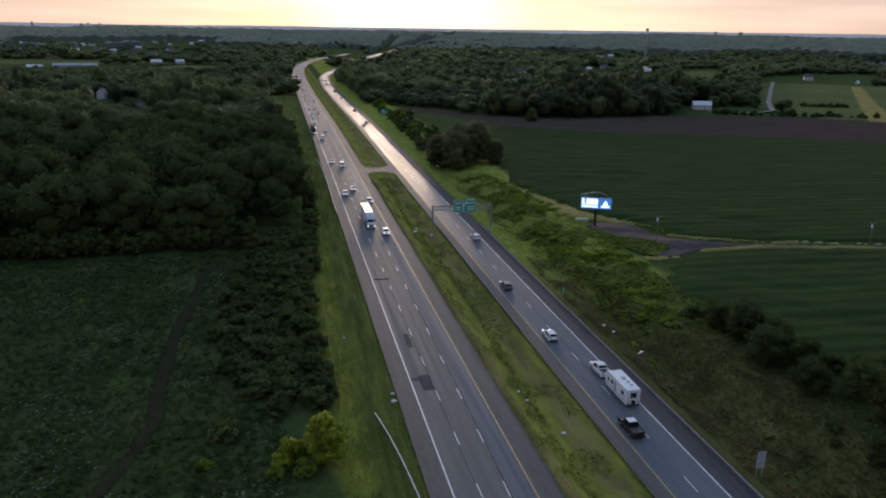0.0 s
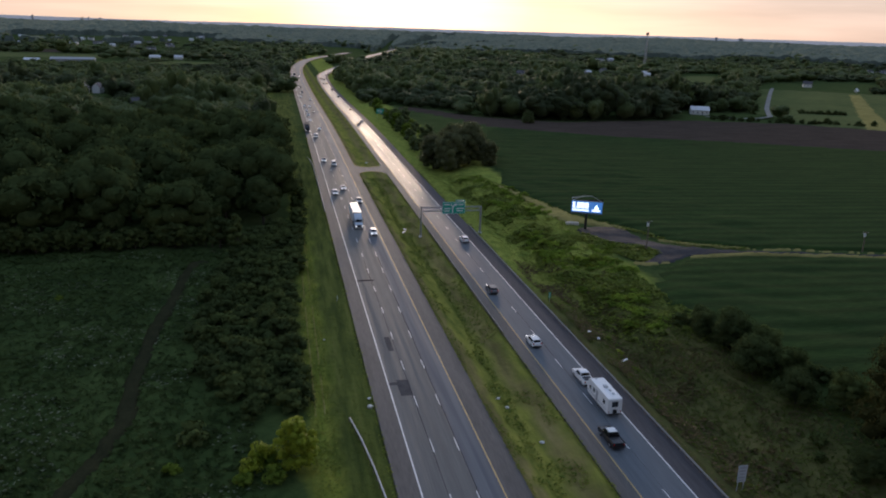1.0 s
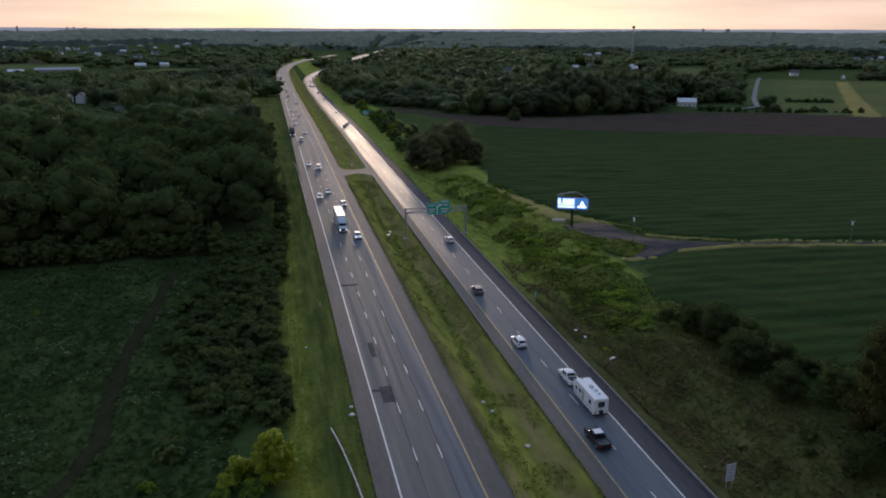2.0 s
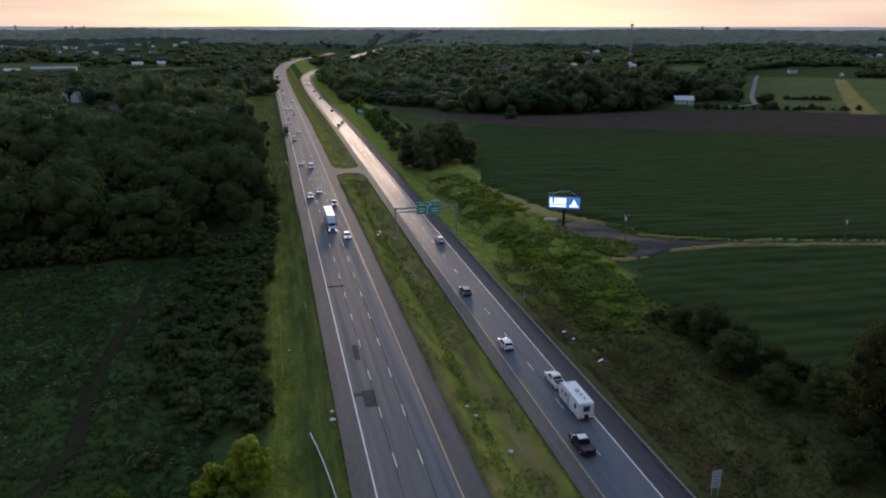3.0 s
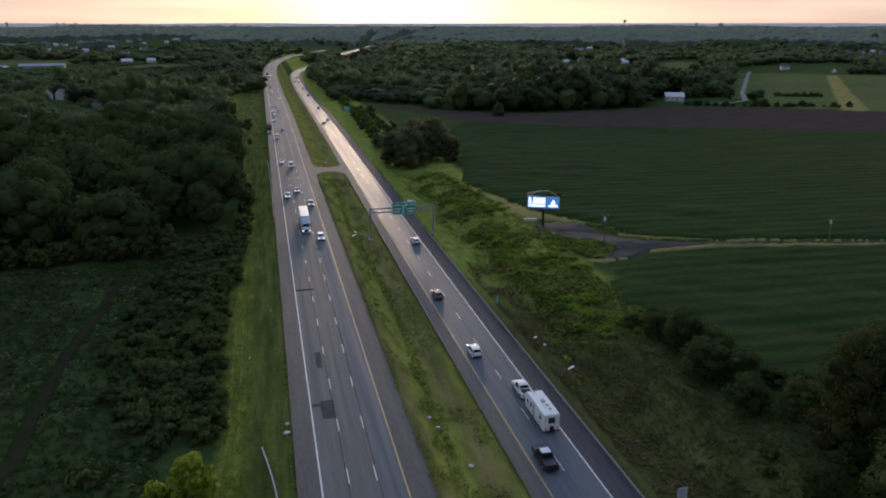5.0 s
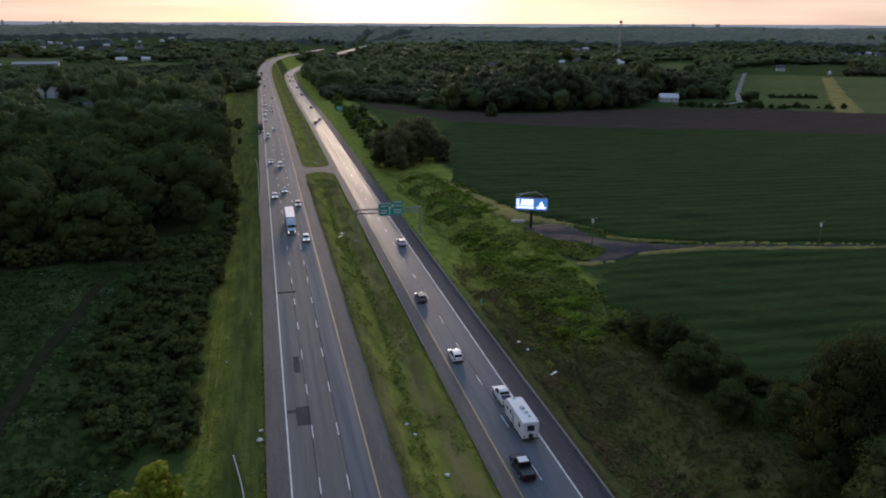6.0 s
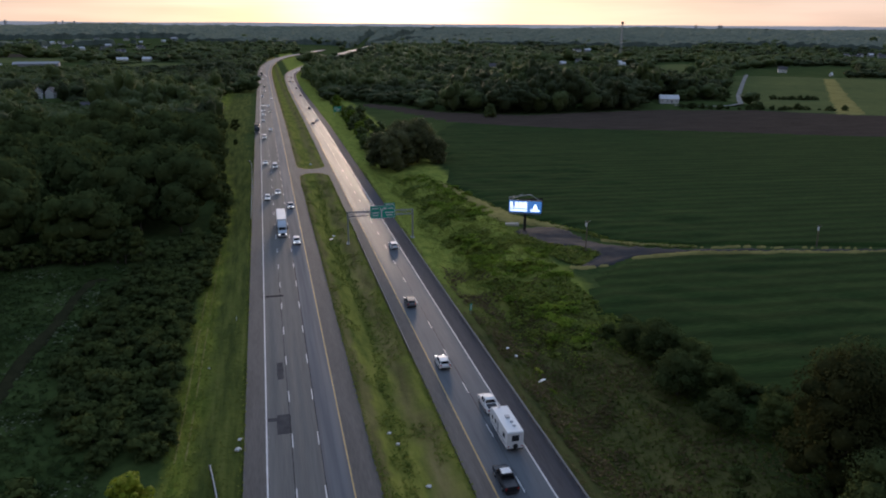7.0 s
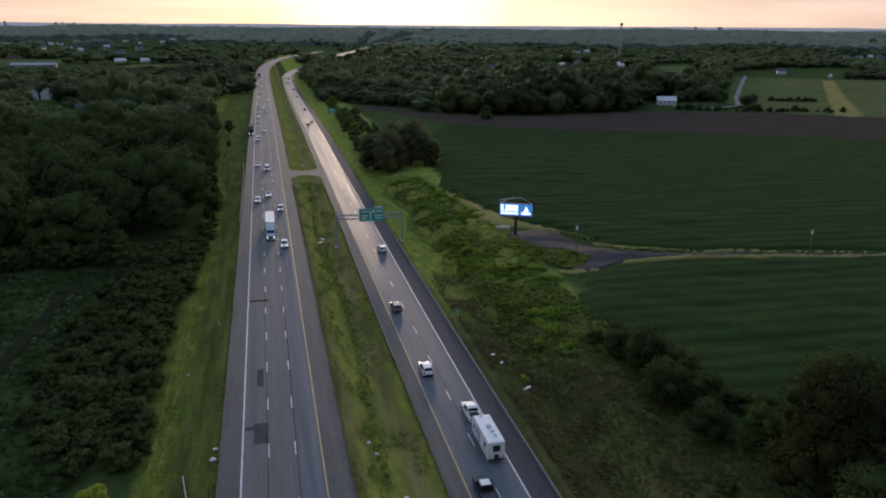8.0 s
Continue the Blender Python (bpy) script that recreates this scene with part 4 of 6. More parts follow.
plant([shrub(260, 1.6, 1.3, M_LEAF_B, "single bush standing in rough meadow", group="meadow bushes"), shrub(262, 1.2, 1.5, M_LEAF_S, "single bush standing in rough meadow", group="meadow bushes")],
      [(-34.8, 104, 1.7), (-37, 96, 1.0), (-60, 100, 0.7), (-27, 92, 1.3), (-52, 140, 0.6), (-70, 170, 0.7), (-39, 180, 0.9), (-24, 97, 1.2)], 19)


# hedge-like growth where the bank meets the field, and round the trees
hz = random.Random(9)
plant(brush_kinds, [(61 + 0.9 * k * 0.5 + hz.uniform(-2.2, 2.2), 134 - 1.35 * k + hz.uniform(-2, 2), hz.uniform(0.55, 1.05)) for k in range(30)]
      + [(54 + hz.uniform(0, 14), 62 + hz.uniform(0, 32), hz.uniform(0.4, 0.8)) for k in range(6)], 23, (0.9, 1.2), first=False)


# ---------- grass tufts ----------
def tufts(name, poly, count, size, material, label, seed, keep=None):
    rng = np.random.default_rng(seed)
    xs, ys = [p[0] for p in poly], [p[1] for p in poly]
    pts = []
    while len(pts) < count:
        x, y = rng.uniform(min(xs), max(xs)), rng.uniform(min(ys), max(ys))
        if inside(x, y, poly) and (keep is None or keep(x, y)):
            pts.append((x, y, terrain(x, y)))
    p = np.repeat(np.array(pts), 3, axis=0)
    n = len(p)
    a = rng.uniform(0, 6.283, n)
    s = size * rng.uniform(0.5, 1.4, n)
    b = a + rng.uniform(1.2, 1.9, n)
    ux, uy = np.cos(a) * s * 0.4, np.sin(a) * s * 0.4
    out = np.stack([np.cos(b) * s * 0.55, np.sin(b) * s * 0.55, s * rng.uniform(0.12, 0.4, n)], 1)
    w = np.stack([ux, uy, np.zeros(n)], 1)
    v = np.stack([p - w * 0.5, p + out * 0.55 + w + (0, 0, 0.06), p + out, p + out * 0.55 - w + (0, 0, 0.06)], 1).reshape(-1, 3)
    v[:, 2] += 0.15
    return tagged(new(name, mesh_from(name, v, np.arange(4 * n).reshape(n, 4).tolist(), material)), label, "grass", kind="stuff")


MEADOW = [(-22, 60), (-26, 108), (-37, 122), (-41, 145), (-37, 180), (-35, 205), (-110, 212), (-130, 150), (-75, 60)]


def off_path(x, y):
    for (ax, ay), (bx, by) in zip(PATH, PATH[1:]):
        if by <= y <= ay:
            return abs(x - (ax + (bx - ax) * (y - ay) / (by - ay))) > 1.25
    return True



tufts("meadow_grass", MEADOW, 16000, 0.62, M_TUFT_M, "rough uneven green meadow grass", 31, off_path)
tufts("meadow_tussocks", MEADOW, 4500, 0.95, M_TUFT_M, "tall dark green tussocks in the meadow", 37, lambda x, y: off_path(x, y) and noise.noise((x * 0.09, y * 0.09, 19)) > -0.2)
tufts("meadow_weeds", MEADOW, 2600, 0.5, M_TUFT_P, "pale flowering weeds in the meadow", 32, lambda x, y: off_path(x, y) and noise.noise((x * 0.06, y * 0.12, 9)) > 0.12)
clumpy = lambda x, y: noise.noise((x * 0.22, y * 0.12, 27)) > 0.08
tufts("verge_grass", [(-17, 60), (-17.5, 240), (-8.5, 340), (-7.6, 60)], 3800, 0.24, M_TUFT, "short green verge grass", 33)
tufts("verge_rank_grass", [(-17.8, 60), (-18, 235), (-15.5, 260), (-13.6, 235), (-13.8, 60)], 2600, 0.34, M_TUFT_V, "taller yellow-green grass left unmown along the thicket", 63)
tufts("ditch_sedge", [(14, 60), (14, 300), (19, 300), (19, 60)], 420, 0.45, M_TUFT, "dark rank sedge along the median ditch", 66, lambda x, y: abs(x - 16.4 - 0.9 * math.sin(y * 0.045) - 0.6 * noise.noise((y * 0.12, 0, 4))) < 0.6 + 0.9 * noise.noise((y * 0.08, 3, 1)))
tufts("median_grass", [(11.5, 60), (11.5, 305), (22, 305), (22, 60)], 5000, 0.36, M_TUFT_V, "short uneven median grass", 34, lambda x, y: clumpy(x, y) or abs(x - 16.3 - 1.2 * math.sin(y * 0.05)) < 0.9)
for k, (x0, x1, y1) in enumerate(((-7.6, -6.75, 420), (10.85, 11.6, 300), (22.1, 22.85, 300), (36.7, 38.0, 320))):
    tufts("edge_grass", [(x0, 60), (x1, 60), (x1, y1), (x0, y1)], 1300, 0.3, M_TUFT_D if k == 3 else M_TUFT_V, "ragged grass growing over the shoulder's edge", 50 + k)
tufts("bank_weeds", [(40, 70), (39.5, 300), (56, 300), (66, 160), (68, 70)], 5500, 0.85, M_TUFT_V, "tall rank weeds on the bank", 38, lambda x, y: y > 132 + 6 * math.sin(x) and x > 48 + 1.5 * math.sin(y * 0.2) and noise.noise((x * 0.12, y * 0.12, 29)) > -0.1)
tufts("bank_dry_grass", [(39, 70), (38.5, 300), (50, 300), (52, 70)], 1800, 0.6, M_TUFT_D, "dry brown grass at the foot of the bank", 39, lambda x, y: y < 185 and noise.noise((x * 0.15, y * 0.1, 31)) > 0.0)
tufts("bank_grass", [(39, 70), (38.5, 320), (60, 300), (70, 235), (66, 160), (68, 70)], 9500, 0.5, M_TUFT_V, "long unmown grass on the bank", 35, lambda x, y: y > 128 + 7 * math.sin(x * 0.7) and x > 45 + 2.0 * math.sin(y * 0.13))
tufts("slope_grass", [(39, 150), (38.5, 320), (46, 320), (47, 150)], 5000, 0.22, M_TUFT_V, "short smooth green grass on the roadside slope", 64)
tufts("bank_rough_grass", [(39, 70), (39, 155), (66, 160), (68, 70)], 9000, 0.42, M_TUFT, "tangled olive grass on the lower bank", 61)
tufts("bank_dead_grass", [(39, 70), (39, 165), (62, 170), (66, 70)], 3600, 0.45, M_TUFT_D, "brown dead grass on the lower bank", 62, lambda x, y: noise.noise((x * 0.11, y * 0.08, 33)) > -0.05)
tufts("crop_edge_grass", [(60, 278), (64, 278), (72, 231), (81, 217), (86, 205), (96, 189), (110, 184.5), (110, 182), (93, 186.5), (83, 205), (79, 213), (70, 218), (64, 245)], 2600, 0.6, M_TUFT_V, "bright rank grass along the field edge", 36)
tufts("pad_grass", [(68, 204), (72, 194), (78, 189), (82, 182), (73, 174), (70, 178), (62, 200)], 1600, 0.8, M_TUFT_V, "bright rank grass round the gravel pad", 44)

# ---------- distant woods ----------
CLEAR = [CROP_NORTH, CROP_SOUTH, SOIL, PASTURE,
         [(30, 0), (40, 330), (44, 640), (68, 640), (80, 628), (70, 600), (100, 520), (115, 470), (75, 330), (64, 276), (110, 150), (110, 0)],
         [(278, 526), (366, 519), (412, 615), (350, 608), (322, 606), (298, 580)],
         [(529, 1025), (605, 1000), (753, 1258), (642, 1218)],
         *WEST_FIELDS, WEST_TILLED, WEST_YARD,
         [(465, 850), (520, 850), (660, 1080), (790, 1300), (710, 1310), (590, 1100)],
         [(626, 950), (752, 880), (800, 900), (960, 1120), (870, 1150), (690, 1040)],
         [(-204, 745), (-172, 745), (-152, 650), (-178, 650)],
         [(-21, 290), (-26, 397), (-33, 514), (-38, 625), (-33, 760), (0, 760), (0, 290)]]
LOW_WOODS = [[(-180, 670), (-135, 670), (-80, 430), (-118, 430)], [(300, 860), (470, 860), (640, 1310), (440, 1310)], [(560, 1480), (700, 1440), (800, 1750), (700, 1760)], [(740, 1480), (900, 1430), (1240, 2110), (940, 2000)],
             [(880, 1000), (1000, 950), (1300, 1410), (1200, 1430)], [(-640, 1400), (-90, 1400), (-80, 880), (-300, 880)], [(-560, 2170), (-230, 2170), (-170, 1560), (-420, 1700)]]
TALL_WOODS = [[(300, 612), (345, 612), (392, 640), (440, 720), (360, 740)], [(150, 515), (280, 540), (330, 620), (300, 700), (140, 640)]]
VILLAGE = [(-760, 2420), (-180, 2420), (-190, 1780), (-420, 1720), (-640, 1790)]
SETTLED = [(485, 1212, 20), (549, 1297, 24), (573, 1173, 20), (1233, 1413, 40), (1287, 1437, 50), (1240, 1330, 40), (1190, 1290, 30), (1170, 2110, 30), (1216, 2102, 30), (977, 1890, 30), (-73, 698, 13), (-60, 716, 10), (-125, 614, 14), (-118, 590, 10), (-70, 680, 9), (330, 1088, 16), (322, 1062, 15), (314, 1036, 14), (744, 987, 20), (740, 1746, 60), (1014, 2005, 60), (611, 1252, 22), (-51, 687, 14), (-232, 1425, 30), (-196, 1437, 26), (900, 985, 30), (-560, 2250, 160), (-380, 2250, 150)]


def wooded(x, y):
    if (y < 1350 and bend_left(y) - 12 < x < bend_right(y) + 46) or (y < 1850 and bend_left(y) - 12 < x < bend_left(y) + 50):
        return False
    if -8 < x - bend_left(y) < 16 or 18 < x - bend_right(y) < 46 or (y < 1250 and -8 < x < 46):
        return False
    if y > 1500:
        for (ax, ay), (bx, by) in zip(FAR, FAR[1:]):
            if ay <= y < by and -40 < x - (ax + (bx - ax) * (y - ay) / (by - ay)) < 13:
                return False
    if any(math.hypot(x - a, y - b) < r for a, b, r in SETTLED):
        return False
    if any(inside(x, y, c) for c in CLEAR):
        return False
    if inside(x, y, VILLAGE):
        return y < 2100 and noise.noise((x * 0.02, y * 0.012, 31)) > 0.12
    r = math.hypot(x, y)
    if 1150 < r < 2300 and noise.noise((x * 0.0034, y * 0.0022, 4)) > 0.36:
        return False
    return True


def woodland(name, ring, spacing, height, lobes, per, size, label, seed):
    """Many trees joined: each a few uneven lobes under leaf sprays."""
    rng = np.random.default_rng(seed)
    verts, norms, faces, slots, base = [], [], [], [], 0
    r0, r1 = ring
    r = r0
    while r < r1:
        a = radians(-24)
        while a < radians(50):
            aa, rr = a + rng.uniform(-0.4, 0.4) * spacing / r, r + rng.uniform(-0.4, 0.4) * spacing
            x, y = rr * math.sin(aa) - 10, rr * math.cos(aa)
            if wooded(x, y) and noise.noise((x * 0.019, y * 0.019, 17)) < 0.5 and not (x < 0 and y < 440 and inside(x, y, FOREST)) and (x > 0 or y > 225 + 0.4 * max(0, -x - 160)):
                lump = noise.noise((x * 0.014, y * 0.014, 13))
                stand = noise.noise((x * 0.0065, y * 0.0065, 23))
                h = height * rng.uniform(0.6, 1.15) * (1 + 0.5 * lump) * (1 + 0.5 * stand) * (1.4 if rng.random() < 0.07 else 1.0)
                if any(inside(x, y, c) for c in LOW_WOODS):
                    h *= 0.38
                tall = any(inside(x, y, c) for c in TALL_WOODS)
                h *= 1.5 if tall else 1.0
                w = spacing * rng.uniform(0.45, 0.9) * (0.75 if h < 0.6 * height else 1.35 if tall else 1.0)
                kind = 1 if stand + rng.uniform(-0.35, 0.35) > 0.18 else 2 if stand + rng.uniform(-0.35, 0.35) < -0.2 else 0
                kind = 2 if tall and rng.random() < 0.75 else kind
                start = len(faces)
                nl, tight = (2 * lobes + 3, 0.6) if tall else (lobes, 1.0)
                c = np.stack([rng.uniform(-0.5, 0.5, nl) * w / tight ** 0.7, rng.uniform(-0.5, 0.5, nl) * w / tight ** 0.7, h * rng.uniform(0.45 * tight, 0.78, nl)], 1) + (x, y, terrain(x, y))
                c[0] = (x, y, terrain(x, y) + h * 0.4)
                q = np.stack([w * tight * rng.uniform(0.5, 0.75, nl)] * 2 + [h * tight * rng.uniform(0.2, 0.32, nl)], 1)
                q[0] = (w * 0.9 * tight, w * 0.9 * tight, h * 0.42)
                v, f, nn = sprays(rng, c, q, per, size)
                verts.append(v)
                norms.append(nn)
                faces += (f + base).tolist()
                base += len(v)
                for cc, qq in zip(c, q):
                    verts.append(ICO_V * qq * rng.uniform(0.7, 0.95, (12, 1)) + cc)
                    norms.append(ball_normals(ICO_V, qq, rng))
                    faces += (ICO_F + base).tolist()
                    base += 12
                slots += [kind] * (len(faces) - start)
            a += spacing / r
        r += spacing * 0.9
    me = leaf_mesh(name, np.concatenate(verts), faces, np.concatenate(norms), M_LEAF_F)
    me.materials.append(M_LEAF_O)
    me.materials.append(M_LEAF_D)
    me.polygons.foreach_set("material_index", slots)
    return tagged(new(name, me), label, "woods", kind="stuff")


woodland("woods", (330, 760), 12.4, 15.5, 5, 26, 1.6, "dense broadleaf woods with rounded uneven crowns", 41)
woodland("woods", (760, 1300), 13.5, 15, 3, 10, 2.6, "distant broadleaf woods with rounded crowns", 42)
woodland("woods", (1300, 2350), 22, 15, 2, 7, 5.0, "distant woods between small clearings", 43)


def canopy(name, r0, r1, label):
    """The roof of far woods as one uneven sheet, dropping to the ground at clearings."""
    na, nr = 560, 150
    verts, faces = [], []
    keep = np.zeros((nr, na), bool)
    for j in range(nr):
        r = r0 * (r1 / r0) ** (j / (nr - 1))
        for i in range(na):
            a = radians(-26 + 78 * i / (na - 1))
            x, y = r * math.sin(a) - 10, r * math.cos(a)
            ok = wooded(x, y)
            keep[j, i] = ok
            s = 0.05 * (1200 / r) ** 0.5
            h = 13 + 7 * noise.noise((x * s, y * s, 2)) + 4 * noise.noise((x * s * 2.7, y * s * 2.7, 6)) + 14 * max(0, noise.noise((x * 0.0022, y * 0.003, 8))) * sstep(1500, 2600, r)
            verts.append((x, y, terrain(x, y) + (h if ok and j else -1.0)))
    for j in range(nr - 1):
        for i in range(na - 1):
            if keep[j:j + 2, i:i + 2].any():
                faces.append((j * na + i, j * na + i + 1, (j + 1) * na + i + 1, (j + 1) * na + i))
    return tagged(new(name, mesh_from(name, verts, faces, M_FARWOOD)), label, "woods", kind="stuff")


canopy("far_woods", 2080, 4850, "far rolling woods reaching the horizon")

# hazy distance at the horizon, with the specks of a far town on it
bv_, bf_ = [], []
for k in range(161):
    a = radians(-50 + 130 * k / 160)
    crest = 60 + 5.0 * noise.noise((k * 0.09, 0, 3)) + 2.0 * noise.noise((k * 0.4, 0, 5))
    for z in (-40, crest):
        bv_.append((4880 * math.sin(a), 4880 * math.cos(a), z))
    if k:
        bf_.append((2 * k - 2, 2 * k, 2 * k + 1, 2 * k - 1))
# haze put into the band's own colour and glow
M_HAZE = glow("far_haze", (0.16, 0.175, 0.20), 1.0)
tagged(new("backdrop", mesh_from("backdrop", bv_, bf_, M_HAZE)), "pale blue-grey glowing band of painted haze along the horizon", "backdrop", kind="structure")
for az, wd, hh in ((-15.9, 8, 7), (-13.0, 12, 2), (-12.6, 6, 5), (-11.9, 9, 3), (31.0, 9, 3), (32.6, 20, 2)):
    a = radians(az)
    tw = tagged(new("distant_tower", bm_mesh("distant_tower", boxed(-wd / 2, wd / 2, -8, 8, -30, hh, bevel=1.0), M_GREYWALL)), "tiny grey tower blocks on the far horizon", "building")
    tw.location = (4840 * math.sin(a), 4840 * math.cos(a), 60)

# hedges by the farm lane
hedge_kind = [shrub(300 + k, 5.5, 4.2, M_LEAF, "dark hedge bush beside the farm lane", group="hedge bushes", count=9, per=40, size=1.0) for k in range(2)]
hr = random.Random(5)
plant(hedge_kind, [(314 + 5.0 * k + hr.uniform(-2, 2), 541 - 1.5 * k + hr.uniform(-2.5, 2.5), hr.uniform(0.4, 0.85) * (1.5 if k % 7 == 3 else 1.0)) for k in range(24)] + [(446 + 4.2 * k, 610 - 1.0 * k + hr.uniform(-2, 2), hr.uniform(0.35, 0.8)) for k in range(10)]
      + [(388, 600, 1.0), (418, 640, 0.9)], 21, (0.9, 1.1))

# ================= roadside things =================


def guardrail(points, label):
    """W-beam rail on posts along a line, with a turned-down end."""
    rail = empty("guardrail", label, "guardrail")
    pts = [Vector((x, y, terrain(x, y) + 0.0)) for x, y in points]
    prof = [(-0.02, 0.78), (0.05, 0.73), (-0.02, 0.66), (-0.02, 0.62), (0.05, 0.55), (-0.02, 0.48), (-0.1, 0.48), (-0.1, 0.78)]
    bm = bmesh.new()
    rings = []
    for k, p in enumerate(pts):
        d = (pts[min(k + 1, len(pts) - 1)] - pts[max(k - 1, 0)]).normalized()
        side = Vector((d.y, -d.x, 0)) * (-1 if p.x > 20 and p.x < 24 or p.x < 0 else 1)
        drop = 1.0
        rings.append([bm.verts.new(p + side * -a + Vector((0, 0, b * drop))) for a, b in prof])
    for r0, r1 in zip(rings, rings[1:]):
        for i in range(len(prof)):
            j = (i + 1) % len(prof)
            bm.faces.new((r0[i], r0[j], r1[j], r1[i]))
    bm.faces.new(rings[0])
    bm.faces.new(rings[-1][::-1])
    part("rail_beam", bm, M_STEEL_R if pts[0].x > 0 else M_STEEL, rail, "galvanised corrugated steel beam")
    post = bm_mesh("post", boxed(-0.06, 0.06, -0.08, 0.08, -0.8, 0.74, bevel=0.012), M_POST)
    run = 0.0
    for a, b in zip(pts, pts[1:]):
        length = (b - a).length
        while run < length:
            q = a.lerp(b, run / length)
            ob = part("post", post, None, rail)
            ob.location = (q.x + (0.1 if q.x > 30 else -0.1), q.y, q.z)
            run += 1.9
        run -= length
    return rail


guardrail([(36.45, y) for y in range(62, 223, 8)], "long galvanised guardrail along the outer shoulder")
guardrail([(22.6, y) for y in range(136, 224, 8)], "galvanised guardrail beside the grass median")
guardrail([(-8.9, 350), (-8.0, 344), (-7.5, 330), (-7.3, 300), (-7.2, 270), (-7.2, 244)], "galvanised guardrail along the wooded verge")
guardrail([(-11.4, 105.4), (-10.9, 102.5), (-10.2, 98.2), (-9.3, 90.6), (-8.5, 81.5), (-7.8, 72), (-7.5, 55)], "galvanised guardrail with a flared end in the verge")


def bars(parent, material, rects, y, name="lettering"):
    """Unreadable writing as plain raised bars."""
    for x0, x1, z0, z1 in rects:
        part(name, boxed(x0, x1, y - 0.02, y, z0, z1), material, parent)


def sign_gantry():
    g = empty("sign_gantry", "steel truss gantry carrying green direction signs over the highway", "gantry")
    y0, y1 = 214.6, 215.6
    for x in (19.9, 38.4):
        zb = terrain(x, 215) - 0.3
        for y in (y0, y1):
            bm = bmesh.new()
            tube(bm, (x, y, zb), (x, y, 8.4), 0.16, 0.14, 10)
            part("post", bm, M_STEEL_D, g)
        bm = bmesh.new()
        for k in range(5):
            z = 1.2 + k * 1.35
            tube(bm, (x, y0, z), (x, y1, z + 1.3), 0.05, 0.05, 6)
            tube(bm, (x, y1, z), (x, y0, z + 1.3), 0.05, 0.05, 6)
        part("brace", bm, M_STEEL_D, g)
        part("footing", boxed(x - 0.5, x + 0.5, y0 - 0.5, y1 + 0.5, zb - 0.3, zb + 0.42, bevel=0.04), M_GREYWALL, g, "grey concrete footing")
    for y in (y0, y1):
        for z in (7.0, 8.2):
            bm = bmesh.new()
            tube(bm, (19.7, y, z), (38.6, y, z), 0.09, 0.09, 8)
            part("chord", bm, M_STEEL_D, g)
    bm = bmesh.new()
    for k in range(14):
        x = 20.0 + k * 1.32
        for y in (y0, y1):
            a, b = (7.0, 8.2) if k % 2 else (8.2, 7.0)
            tube(bm, (x, y, a), (x + 1.32, y, b), 0.045, 0.045, 5)
        tube(bm, (x, y0, 7.0), (x + 1.32, y1, 7.0), 0.04, 0.04, 5)
        tube(bm, (x, y0, 8.2), (x + 1.32, y1, 8.2), 0.04, 0.04, 5)
    part("lattice", bm, M_STEEL_D, g)
    s = part("sign_panel", boxed(26.2, 33.2, 214.2, 214.32, 6.3, 9.9, bevel=0.03), M_GREEN, g, "green direction sign with a white forked arrow")
    yf = 214.19
    for r in ((26.3, 33.1, 9.74, 9.82), (26.3, 33.1, 6.38, 6.46), (26.3, 26.38, 6.46, 9.74), (33.02, 33.1, 6.46, 9.74)):
        part("border", boxed(r[0], r[1], yf - 0.015, yf, r[2], r[3]), M_SIGNWHITE, s)
    bars(s, M_SIGNWHITE, [(26.7, 28.5, 8.95, 9.3), (26.8, 28.6, 7.75, 8.1), (26.8, 28.4, 7.0, 7.35), (30.0, 30.7, 8.8, 9.4), (31.1, 32.7, 8.95, 9.25), (30.4, 32.7, 7.75, 8.1), (30.6, 32.5, 7.0, 7.35)], yf)
    bm = bmesh.new()
    box(bm, 29.15, 29.5, yf - 0.03, yf, 6.6, 8.2)
    for ax, bx in ((29.33, 28.9), (29.33, 30.0)):
        tube(bm, (ax, yf - 0.01, 8.1), (bx, yf - 0.01, 9.4), 0.17, 0.12, 4)
    part("arrow", bm, M_SIGNWHITE, s, "white forked arrow")
    t = part("exit_tab", boxed(30.2, 33.1, 214.2, 214.3, 9.93, 10.6, bevel=0.03), M_GREEN, g, "green exit tab")
    bars(t, M_SIGNWHITE, [(30.5, 32.8, 10.12, 10.42)], yf)
    bm = bmesh.new()
    for x in (27.2, 29.7, 32.2):
        box(bm, x - 0.06, x + 0.06, 214.33, 214.6, 6.4, 9.8)
    part("hanger", bm, M_STEEL_D, g)


sign_gantry()


